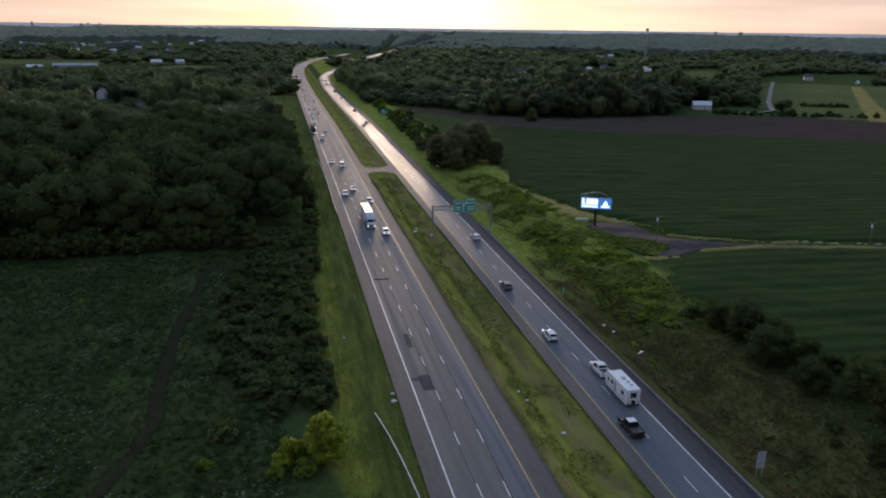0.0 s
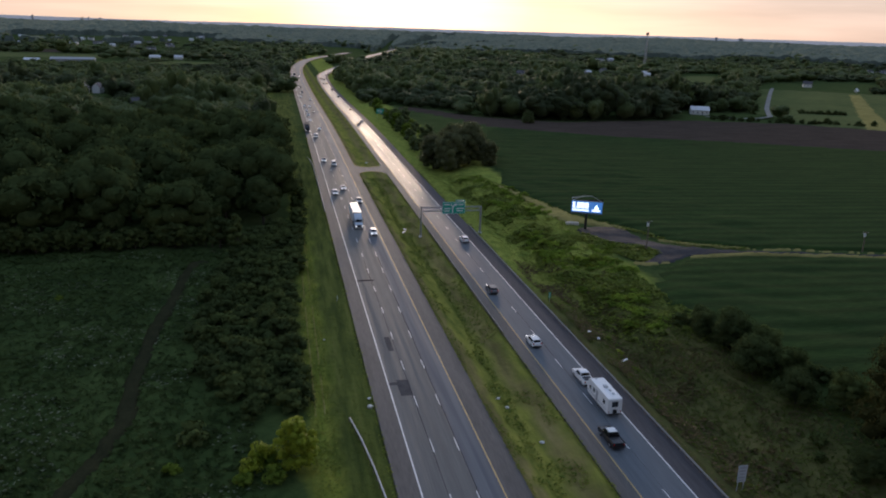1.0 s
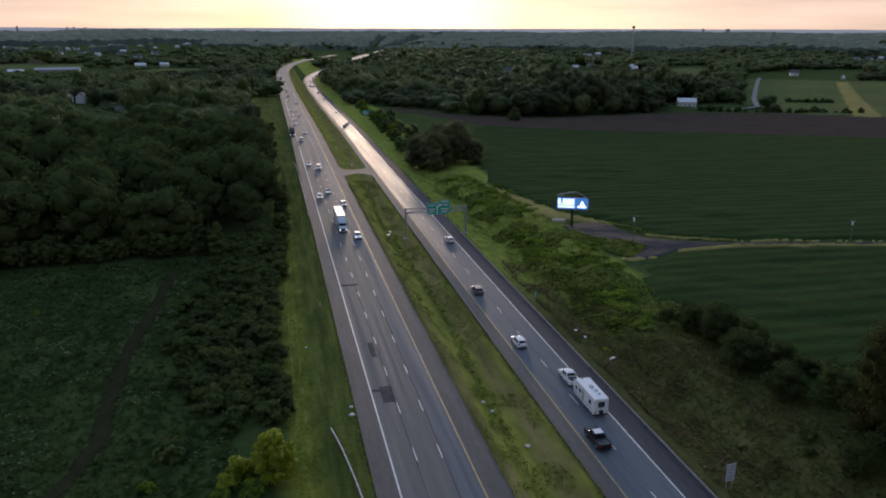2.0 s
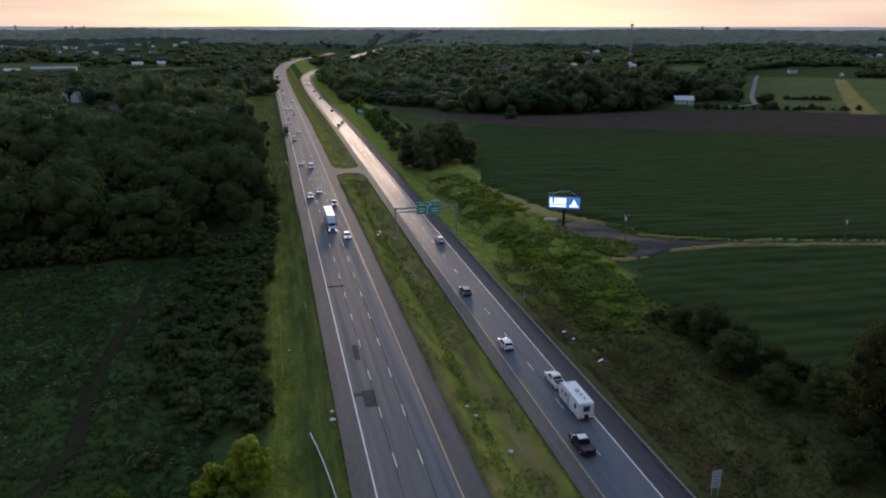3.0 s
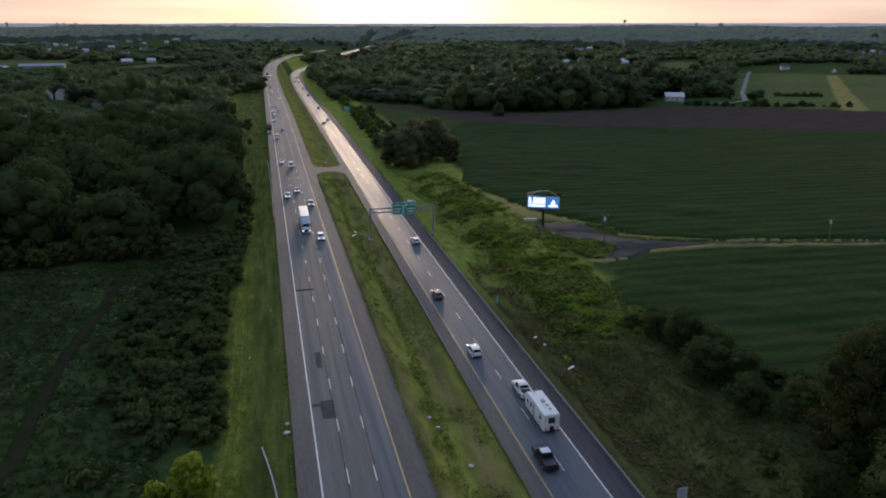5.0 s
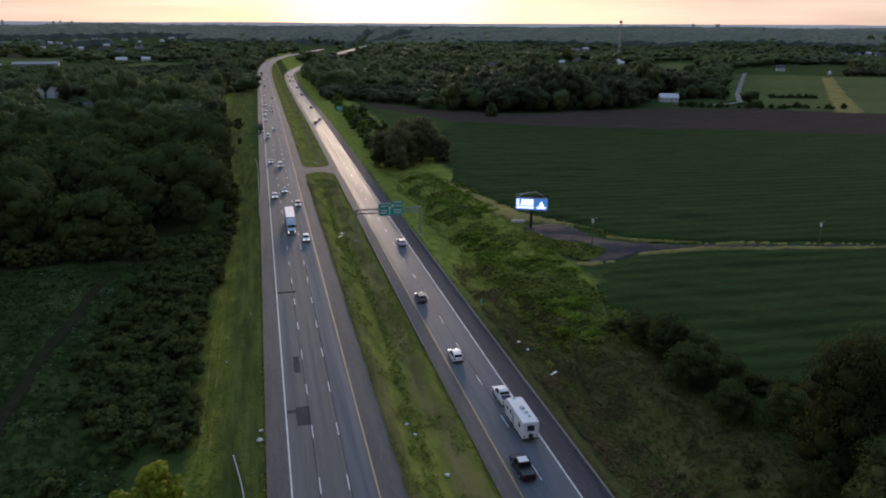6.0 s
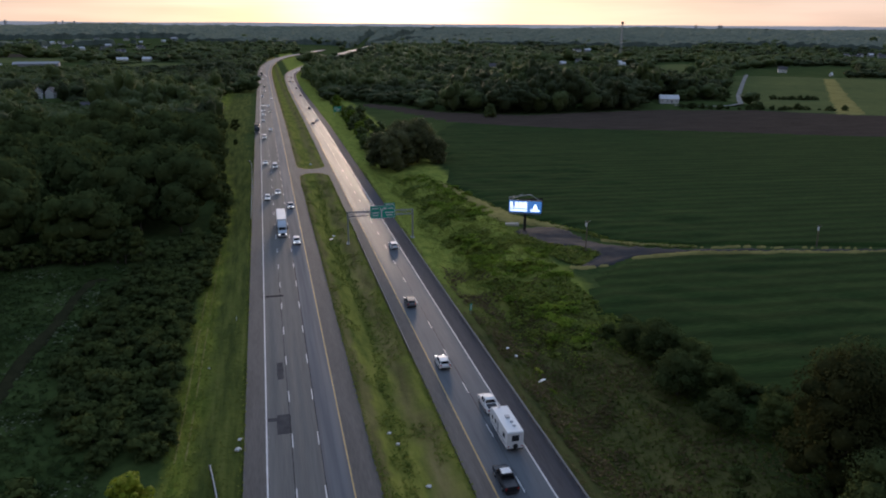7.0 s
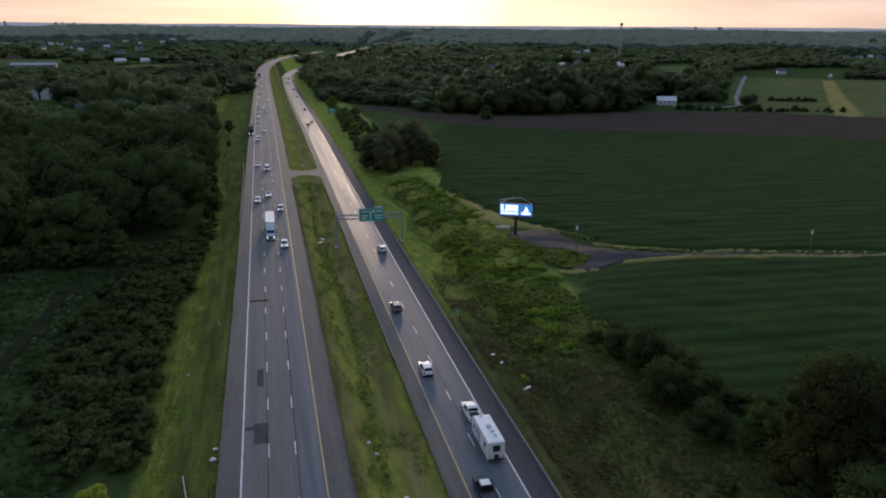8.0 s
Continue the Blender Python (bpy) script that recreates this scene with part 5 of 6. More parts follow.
def billboard():
    b = empty("billboard", "lit digital billboard on a dark steel monopole", "billboard")
    zb = terrain(70, 208)
    bm = bmesh.new()
    tube(bm, (0, 0.6, -0.5), (0, 0.6, 8.6 - zb), 0.42, 0.38, 14)
    part("monopole", bm, M_BLACK, b, "dark steel monopole")
    w, z0, z1 = 4.6, 7.6 - zb, 11.0 - zb
    part("cabinet", boxed(-w - 0.12, w + 0.12, -0.05, 0.5, z0 - 0.12, z1 + 0.12, bevel=0.03), M_BLACK, b, "black steel cabinet")
    scr = part("screen", boxed(-w, w, -0.09, -0.055, z0, z1), M_SCREEN, b, "glowing blue screen with white lettering")
    # white lettering, sub-line and a plain shape at the corner
    for x0, x1, za, zc in ((-4.3, -3.55, 0.36, 0.9), (-3.4, -3.1, 0.36, 0.5), (-2.95, -1.95, 0.36, 0.9), (-1.82, -0.78, 0.36, 0.9), (-0.65, 0.5, 0.36, 0.9), (-4.3, 0.6, 0.10, 0.28), (1.5, 4.1, 0.12, 0.3)):
        h = z1 - z0
        part("lettering", boxed(x0, x1, -0.11, -0.091, z0 + za * h, z0 + zc * h), M_SCREENTEXT, scr)
    bm = bmesh.new()
    vs = [bm.verts.new(p) for p in ((2.1, -0.1, z0 + 1.2), (3.6, -0.1, z0 + 1.2), (2.85, -0.1, z0 + 2.7))]
    bm.faces.new(vs)
    part("emblem", bmesh_thick(bm, 0.012), M_SCREENTEXT, scr)
    # back of the second face, in a V
    bm = bmesh.new()
    vs = [bm.verts.new(p) for p in ((-w, 0.6, z0), (w, 4.6, z0), (w, 4.6, z1), (-w, 0.6, z1))]
    bm.faces.new(vs)
    part("rear_cabinet", bmesh_thick(bm, 0.3), M_BLACK, b, "black steel cabinet")
    part("catwalk", boxed(-w, w, -0.95, -0.12, z0 - 0.3, z0 - 0.22, bevel=0.01), M_BLACK, b)
    for sgn in (-1, 1):
        bm = bmesh.new()
        tube(bm, (sgn * w, 0.2, z1), (sgn * w * 0.2, 1.6, z1 + 1.6), 0.09, 0.07, 6)
        part("roof_brace", bm, M_STEEL, b, "pale steel brace")
    bm = bmesh.new()
    tube(bm, (-w, 0.1, z1 + 0.9), (w * 0.3, 0.8, z1 + 1.7), 0.12, 0.12, 6)
    tube(bm, (-w, 0.1, z1), (-w, 0.1, z1 + 0.9), 0.08, 0.08, 6)
    part("lamp_bar", bm, M_STEEL, b, "pale steel bar")
    b.matrix_basis = Matrix.Translation((69.5, 207.2, zb)) @ Matrix.Rotation(radians(-25), 4, "Z")


def bmesh_thick(bm, t):
    bmesh.ops.solidify(bm, geom=list(bm.faces), thickness=t)
    return bm


M_SCREEN = glow("screen_blue", (0.06, 0.2, 0.5), 0.6)
M_SCREENTEXT = glow("screen_white", (0.75, 0.86, 1.0), 1.15)
billboard()


def utility_pole(x, y, top):
    zb = terrain(x, y)
    p = empty("utility_pole", "weathered wooden utility pole with a pale transformer", "utility pole")
    bm = bmesh.new()
    tube(bm, (0, 0, -0.5), (0, 0, top - zb), 0.17, 0.11, 10)
    part("pole", bm, M_WOODPOLE, p)
    bm = bmesh.new()
    tube(bm, (-0.32, -0.2, top - zb - 1.5), (-0.32, -0.2, top - zb - 0.55), 0.27, 0.27, 12)
    part("transformer", bm, M_SIGNWHITE, p, "pale grey transformer can")
    part("crossarm", boxed(-0.9, 0.9, -0.06, 0.06, top - zb - 0.42, top - zb - 0.3, bevel=0.01), M_WOODPOLE, p)
    for sx in (-0.75, 0.0, 0.75):
        bm = bmesh.new()
        tube(bm, (sx, 0, top - zb - 0.3), (sx, 0, top - zb - 0.1), 0.05, 0.03, 6)
        part("insulator", bm, M_SIGNWHITE, p)
    p.location = (x, y, zb)
    return p


utility_pole(78.4, 184.3, 10.6)
utility_pole(142, 176.5, 8.0)


def post_sign(name, label, x, y, w, z0, z1, face, text, posts, turn=0.0, back=None):
    s = empty(name, label, "road sign")
    zb = terrain(x, y)
    panel = part("sign_panel", boxed(-w / 2, w / 2, -0.03, 0.0, z0, z1, bevel=0.008), face, s)
    for px in posts:
        part("post", boxed(px - 0.05, px + 0.05, 0.005, 0.08, -0.7, z1 - 0.1), M_STEEL, s)
    bars(panel, back or M_SIGNWHITE, text, -0.031)
    s.matrix_basis = Matrix.Translation((x, y, zb)) @ Matrix.Rotation(radians(turn), 4, "Z")


post_sign("road_sign", "tall white road sign with dark unreadable lines on two posts", 39.7, 78, 1.35, 1.4, 4.0, M_SIGNDULL,
          [(-0.45, 0.45, 3.5, 3.75), (-0.5, 0.5, 3.0, 3.25), (-0.35, 0.35, 2.5, 2.75), (-0.5, 0.5, 2.0, 2.25), (-0.4, 0.4, 1.6, 1.8)], (-0.45, 0.45), 0, M_GREYWALL)
post_sign("mile_marker", "small green mile marker on a thin post", 39.0, 153.5, 0.5, 0.9, 2.3, M_GREEN, [(-0.12, 0.12, 1.85, 2.1), (-0.12, 0.12, 1.45, 1.7), (-0.12, 0.12, 1.05, 1.3)], (0.0,))
post_sign("exit_sign", "wide green exit sign on posts beside the verge", 47.0, 524, 5.2, 3.0, 6.4, M_GREEN, [(-2.0, 0.6, 5.2, 5.7), (-2.0, 1.6, 4.3, 4.8), (-1.2, 1.2, 3.4, 3.8)], (-1.8, 1.8))
post_sign("delineator", "short white roadside marker", -9.3, 160, 0.12, 0.4, 1.1, M_SIGNWHITE, [], (0.0,))


slab_ = tagged(new("concrete_block", bm_mesh("concrete_block", boxed(-2.0, 2.0, -0.4, 0.4, -0.3, 0.55, bevel=0.05), M_STONE)), "long pale concrete block lying beside the billboard", "block")
slab_.matrix_basis = Matrix.Translation((68.2, 214.5, terrain(68.2, 214.5) + 0.25)) @ Matrix.Rotation(radians(-12), 4, "Z")


def rock(name, label, x, y, r, material, seed, category="rock"):
    rng = np.random.default_rng(seed)
    v = BALL_V * rng.uniform(0.75, 1.2, (len(BALL_V), 1)) * (r * 1.2, r, r * 0.75)
    ob = tagged(new(name, mesh_from(name, v, BALL_F.tolist(), material)), label, category)
    ob.location = (x, y, terrain(x, y) + r * 0.35)


for k, (x, y, r) in enumerate([(-7.7, 109.2, 0.42), (-7.5, 112.0, 0.3), (15.2, 107.6, 0.3), (14.4, 110.5, 0.3), (17.6, 96.5, 0.36), (17.2, 340, 0.5), (-13.5, 139, 0.2)]):
    rock("rock", "pale stone lying in short grass", x, y, r, M_STONE, 400 + k)
for k, (x, y, ang, ln) in enumerate([(43.4, 122.3, 35, 2.0), (41.0, 134.5, 10, 0.6), (41.6, 131.0, 60, 0.5), (15.6, 221, 50, 1.7), (16.6, 225, 110, 1.2)]):
    bm = boxed(-ln / 2, ln / 2, -0.22, 0.22, 0, 0.08, bevel=0.02)
    for v in bm.verts:
        v.co.z += 0.18 * abs(v.co.x / ln) + 0.05 * math.sin(v.co.x * 4)
    ob = tagged(new("debris", bm_mesh("debris", bm, M_DEBRIS)), "torn white plastic piece lying in the grass", "debris")
    ob.matrix_basis = Matrix.Translation((x, y, terrain(x, y) + 0.25)) @ Matrix.Rotation(radians(ang), 4, "Z")

# ================= vehicles =================


def loft(profile, width, top, z_belt, inset=0.06):
    """A body from its side outline (y, z), as wide as width up to the belt line and drawn in to top above it."""
    bm = bmesh.new()
    zt = max(p[1] for p in profile)

    def half(z):
        u = max(0.0, (z - z_belt) / max(0.01, zt - z_belt))
        return 0.5 * (width + (top - width) * u)

    sides = []
    for s, k in ((-1, 1.0), (-1, 0.0), (1, 0.0), (1, 1.0)):
        ring = []
        cy, cz = sum(p[0] for p in profile) / len(profile), sum(p[1] for p in profile) / len(profile)
        for y, z in profile:
            yy, zz = y, z
            if k == 1.0:
                d = Vector((cy - y, cz - z))
                d.normalize()
                yy, zz = y + d.x * inset, z + d.y * inset
            ring.append(bm.verts.new((s * (half(z) - (0 if k else inset * 0.8) * 0 - (0.0 if k == 1.0 else inset)), yy, zz)))
        sides.append(ring)
    n = len(profile)
    order = [sides[0], sides[1], sides[2], sides[3]]
    for a, b in zip(order, order[1:]):
        for i in range(n):
            j = (i + 1) % n
            bm.faces.new((a[i], a[j], b[j], b[i]))
    bm.faces.new(order[0][::-1])
    bm.faces.new(order[-1])
    return bm


def quad_plate(pts, thick=0.012):
    bm = bmesh.new()
    bm.faces.new([bm.verts.new(p) for p in pts])
    return bmesh_thick(bm, thick)


def wheel(parent, x, y, r, w, side):
    bm = bmesh.new()
    tube(bm, (x - w / 2, y, r), (x + w / 2, y, r), r, r, 18)
    t = part("wheel", bm, M_TYRE, parent, "black rubber tyre")
    bm = bmesh.new()
    xo = x + side * (w / 2 + 0.004)
    tube(bm, (xo - side * 0.02, y, r), (xo + side * 0.012, y, r), r * 0.62, r * 0.55, 12)
    part("rim", bm, M_RIM, t, "alloy rim")


def car(kind, paint, label, lit=True):
    """A road vehicle that faces -y (towards the camera), its origin on the ground at its middle."""
    spec = {
        "sedan": (4.7, 1.82, 1.45, [(-2.35, 0.35), (-2.33, 0.62), (-2.0, 0.78), (-0.95, 0.95), (-0.15, 1.42), (0.75, 1.45), (1.6, 1.08), (2.2, 1.02), (2.35, 0.85), (2.33, 0.35), (1.9, 0.24), (-1.9, 0.24)], 0.95),
        "suv": (4.75, 1.9, 1.72, [(-2.38, 0.4), (-2.36, 0.85), (-2.0, 1.02), (-1.15, 1.12), (-0.45, 1.66), (0.4, 1.72), (1.75, 1.66), (2.2, 1.15), (2.37, 1.0), (2.35, 0.4), (1.95, 0.28), (-1.95, 0.28)], 1.1),
        "van": (5.3, 2.0, 2.1, [(-2.65, 0.4), (-2.6, 0.95), (-2.1, 1.2), (-1.35, 1.95), (-0.6, 2.1), (2.3, 2.08), (2.6, 1.85), (2.65, 0.8), (2.62, 0.4), (2.2, 0.28), (-2.2, 0.28)], 1.2),
        "pickup": (5.8, 2.0, 1.9, [(-2.9, 0.5), (-2.88, 1.0), (-2.5, 1.15), (-1.45, 1.22), (-0.85, 1.82), (0.0, 1.9), (0.7, 1.82), (0.85, 1.2), (2.88, 1.18), (2.9, 0.55), (2.5, 0.4), (-2.5, 0.4)], 1.2),
    }[kind]
    ln, w, h, prof, belt = spec
    root = empty("car" if kind != "pickup" else "pickup_truck", label, "car" if kind != "pickup" else "pickup truck", "highway traffic")
    top = w * 0.78
    body = part("body", loft(prof, w, top, belt), paint, root)
    zt = max(p[1] for p in prof)

    def hx(z):
        return 0.5 * (w + (top - w) * max(0.0, (z - belt) / (zt - belt)))

    i = max(range(len(prof) - 1), key=lambda k: (prof[k + 1][1] - prof[k][1]) if prof[k][0] < 0 and prof[k][1] > 0.8 else -1)
    (ya, za), (yb, zb) = prof[i], prof[i + 1]

    def slope(name, a, b, e, lo, hi, lbl):
        pts = []
        for u, s in ((lo, -1), (lo, 1), (hi, 1), (hi, -1)):
            y, z = a[0] + (b[0] - a[0]) * u, a[1] + (b[1] - a[1]) * u
            d = Vector((0, b[1] - a[1], -(b[0] - a[0]))).normalized() * e
            pts.append((s * (hx(z) - 0.14), y + d.y, z + d.z))
        return part(name, quad_plate(pts), M_GLASS, root, lbl)

    slope("windscreen", (ya, za), (yb, zb), -0.02, 0.06, 0.93, "dark windscreen glass")
    tops = [k for k in range(len(prof) - 1) if prof[k][0] > 0.3 and prof[k][1] > prof[k + 1][1] + 0.2 and prof[k][1] > belt]
    if tops:
        j = tops[0]
        slope("rear_window", prof[j], prof[j + 1], -0.02, 0.1, 0.85, "dark rear glass")
        yr = prof[j][0]
    else:
        yr = 1.9
    for s in (-1, 1):
        zlo, zhi = belt + 0.06, zt - 0.12
        f0, f1 = ya + 0.25, yb + 0.15
        r0 = yr + (0.5 if kind in ("sedan", "suv") else 0.05)
        if kind == "van":
            r0 = 0.2
        mid = (f1 + yr) / 2
        panes = [((f0, zlo), (mid - 0.05, zlo), (mid - 0.05, zhi), (f1, zhi)), ((mid + 0.05, zlo), (r0 - 0.15, zlo), (min(yr - 0.05, r0 - 0.2), zhi), (mid + 0.05, zhi))]
        for pane in panes[:1 if kind == "van" else 2]:
            pts = [(s * (hx(z) + 0.004), y, z) for y, z in pane]
            part("side_window", quad_plate(pts if s < 0 else pts[::-1], 0.01), M_GLASS, root, "dark side glass")
        zl = 0.72 if kind == "sedan" else 0.88
        part("headlight", boxed(s * w * 0.37 - 0.2, s * w * 0.37 + 0.2, -ln / 2 - 0.02, -ln / 2 + 0.25, zl - 0.1, zl + 0.08, bevel=0.03), M_HEAD if lit else M_LAMP, root, "bright headlight")
        part("taillight", boxed(s * w * 0.41 - 0.11, s * w * 0.41 + 0.11, ln / 2 - 0.2, ln / 2 + 0.02, zl, zl + 0.32, bevel=0.03), M_TAIL, root, "red tail lamp")
        part("mirror", boxed(s * (w / 2 + 0.1) - 0.1, s * (w / 2 + 0.1) + 0.1, ya + 0.55, ya + 0.75, belt + 0.02, belt + 0.2, bevel=0.03), paint, root)
        rr = 0.33 if kind == "sedan" else 0.38
        for y in (-ln * 0.31, ln * 0.29):
            wheel(root, s * (w / 2 - 0.1), y, rr, 0.24, s)
    part("front_bumper", boxed(-w * 0.47, w * 0.47, -ln / 2 - 0.03, -ln / 2 + 0.2, 0.3, 0.55, bevel=0.05), M_BLACK, root, "dark lower bumper")
    part("rear_bumper", boxed(-w * 0.47, w * 0.47, ln / 2 - 0.2, ln / 2 + 0.03, 0.35, 0.6, bevel=0.05), M_BLACK, root, "dark lower bumper")
    if kind == "pickup":
        part("cargo_bed", boxed(-w * 0.4, w * 0.4, 1.0, 2.75, 1.19, 1.215), M_BLACK, root, "dark open cargo bed")
        for s in (-1, 1):
            part("bed_rail", boxed(s * w * 0.46 - 0.07, s * w * 0.46 + 0.07, 0.9, 2.86, 1.17, 1.3, bevel=0.03), paint, root)
        part("tailgate", boxed(-w * 0.46, w * 0.46, 2.78, 2.9, 0.75, 1.3, bevel=0.03), paint, root)
    return root


def heading(x, y, away):
    return Matrix.Translation((x, y, road_z(y))) @ Matrix.Rotation(math.pi if away else 0.0, 4, "Z")


def paint(name, col, rough=0.4):
    return mat(name, tuple(c * 0.9 for c in col), col, scale=0.5, rough=rough, fine=8, bump=0, spec=0.3, world_space=False)


P_WHITE, P_SILVER = paint("white_car_paint", (0.78, 0.78, 0.77)), paint("silver_car_paint", (0.42, 0.43, 0.45))
P_BLACK, P_GREY = paint("black_car_paint", (0.02, 0.02, 0.022), 0.12), paint("grey_car_paint", (0.14, 0.145, 0.155))
P_BLUE, P_TAN = paint("pale_blue_cab_paint", (0.5, 0.56, 0.63)), paint("tan_car_paint", (0.4, 0.33, 0.24))

SEDAN_W = car("sedan", P_WHITE, "white sedan with headlights on driving on the highway")
SUV_W = car("suv", P_WHITE, "white sport utility vehicle on the highway")
SUV_S = car("suv", P_SILVER, "silver sport utility vehicle on the highway")
SUV_G = car("suv", P_GREY, "dark grey sport utility vehicle on the highway")
SEDAN_B = car("sedan", P_BLACK, "black sedan driving on the highway")
SEDAN_T = car("sedan", P_TAN, "tan sedan driving on the highway")
VAN_W = car("van", P_WHITE, "white delivery van on the highway")
PICK_B = car("pickup", P_BLACK, "black pickup truck with an open cargo bed")
part("roof_panel", boxed(-0.68, 0.68, -0.72, 0.6, 1.86, 1.925, bevel=0.03), P_WHITE, PICK_B, "pale slab laid over the black cab roof")
PICK_W = car("pickup", P_WHITE, "white pickup truck towing a travel trailer")
used = set()


def drive(proto, x, y, away=False):
    if proto.name in used:
        copy_thing(proto, heading(x, y, away))
    else:
        used.add(proto.name)
        proto.matrix_basis = heading(x, y, away)


# towards the camera, then away from it: lane middle and the place along the road
for proto, x, y in ((SUV_W, 5.5, 215.4), (SUV_S, 5.5, 258.4), (SEDAN_W, 1.9, 281.4), (SUV_W, -1.8, 272.4), (VAN_W, 1.9, 332.7), (SEDAN_W, -1.8, 343.4), (VAN_W, -1.8, 421), (SEDAN_W, 1.9, 454.4),
                    (SEDAN_W, -1.8, 502), (SUV_W, -1.8, 534), (SEDAN_W, -1.8, 567), (SEDAN_T, 3.0, 561), (SUV_W, 1.9, 603), (SEDAN_W, -1.8, 609), (SEDAN_W, -1.8, 705), (SEDAN_W, 5.5, 676),
                    (SUV_W, 0.5, 761), (SEDAN_B, 0.5, 825), (SEDAN_W, 0.5, 938), (SUV_W, 3.0, 997)):
    drive(proto, x + bend_left(y), y)
for proto, x, y in ((SUV_W, 31.0, 205.3), (SUV_G, 27.3, 161.3), (SUV_W, 27.3, 130.2), (PICK_B, 27.3, 93.0), (PICK_W, 31.0, 113.4), (SEDAN_W, 31.0, 496.3), (SEDAN_T, 27.5, 481.3), (SEDAN_B, 31.0, 579),
                    (SEDAN_B, 31.0, 707), (SEDAN_B, 31.0, 798), (SEDAN_T, 31.0, 893), (SEDAN_B, 27.3, 894), (SEDAN_B, 31.0, 958), (SEDAN_T, 27.3, 969)):
    drive(proto, x + bend_right(y), y, True)


def semi(x, y, cab_paint, box_paint, label, length=13.6):
    """A tractor and box trailer that face -y; y is the front bumper."""
    t = empty("semi_truck", label, "truck", "highway traffic")
    hood = [(0.0, 0.5), (0.02, 1.2), (0.25, 1.55), (1.55, 1.85), (2.1, 2.65), (2.5, 2.8), (2.5, 0.6), (2.3, 0.45), (0.3, 0.4)]
    part("hood", loft(hood, 2.3, 2.1, 1.5), cab_paint, t, "pale blue tractor hood")
    sleeper = [(2.5, 0.6), (2.5, 2.7), (2.9, 3.1), (4.2, 3.75), (5.0, 3.8), (5.0, 0.6)]
    part("sleeper_cab", loft(sleeper, 2.45, 2.3, 2.6), cab_paint, t, "pale blue sleeper cab with roof fairing")
    part("windscreen", quad_plate([(-1.0, 1.54, 1.9), (1.0, 1.54, 1.9), (0.95, 2.06, 2.66), (-0.95, 2.06, 2.66)]), M_GLASS, t, "dark windscreen glass")
    part("grille", boxed(-0.6, 0.6, -0.03, 0.05, 0.75, 1.4, bevel=0.02), M_BLACK, t, "dark grille")
    part("bumper", boxed(-1.2, 1.2, -0.12, 0.2, 0.35, 0.7, bevel=0.05), M_RIM, t, "bright steel bumper")
    for s in (-1, 1):
        part("headlight", boxed(s * 0.95 - 0.18, s * 0.95 + 0.18, -0.05, 0.1, 0.95, 1.2, bevel=0.03), M_HEAD, t, "bright headlight")
        part("mirror", boxed(s * 1.4 - 0.1, s * 1.4 + 0.1, 1.7, 1.8, 1.9, 2.7, bevel=0.02), M_BLACK, t)
        part("fuel_tank", boxed(s * 1.05 - 0.18, s * 1.05 + 0.18, 3.0, 4.6, 0.45, 1.0, bevel=0.12), M_RIM, t)
        for yy in (1.1, 5.6, 6.9):
            wheel(t, s * 1.05, yy, 0.5, 0.32, s)
        for yy in (length + 2.6, length + 3.9):
            wheel(t, s * 1.05, yy, 0.5, 0.45, s)
        part("skirt", boxed(s * 1.28 - 0.02, s * 1.28 + 0.02, 8.6, length + 1.4, 0.5, 1.15), box_paint, t)
    part("chassis", boxed(-0.5, 0.5, 1.0, 8.5, 0.6, 0.95, bevel=0.03), M_BLACK, t)
    tr = part("trailer", boxed(-1.3, 1.3, 5.6, 5.6 + length, 1.15, 4.1, bevel=0.05), box_paint, t, "white box trailer")
    part("trailer_doors", boxed(-1.2, 1.2, 5.6 + length, 5.62 + length, 1.25, 4.0), box_paint, tr)
    t.matrix_basis = heading(x + bend_left(y), y, False)
    return t


semi(1.9, 221.6, P_BLUE, P_WHITE, "semi truck with pale blue cab and white box trailer")
semi(-1.8, 1008, P_BLACK, P_GREY, "distant dark semi truck on the highway")
semi(-5.6, 441, P_BLACK, M_TYRE, "dark semi truck stopped on the paved shoulder", 12)


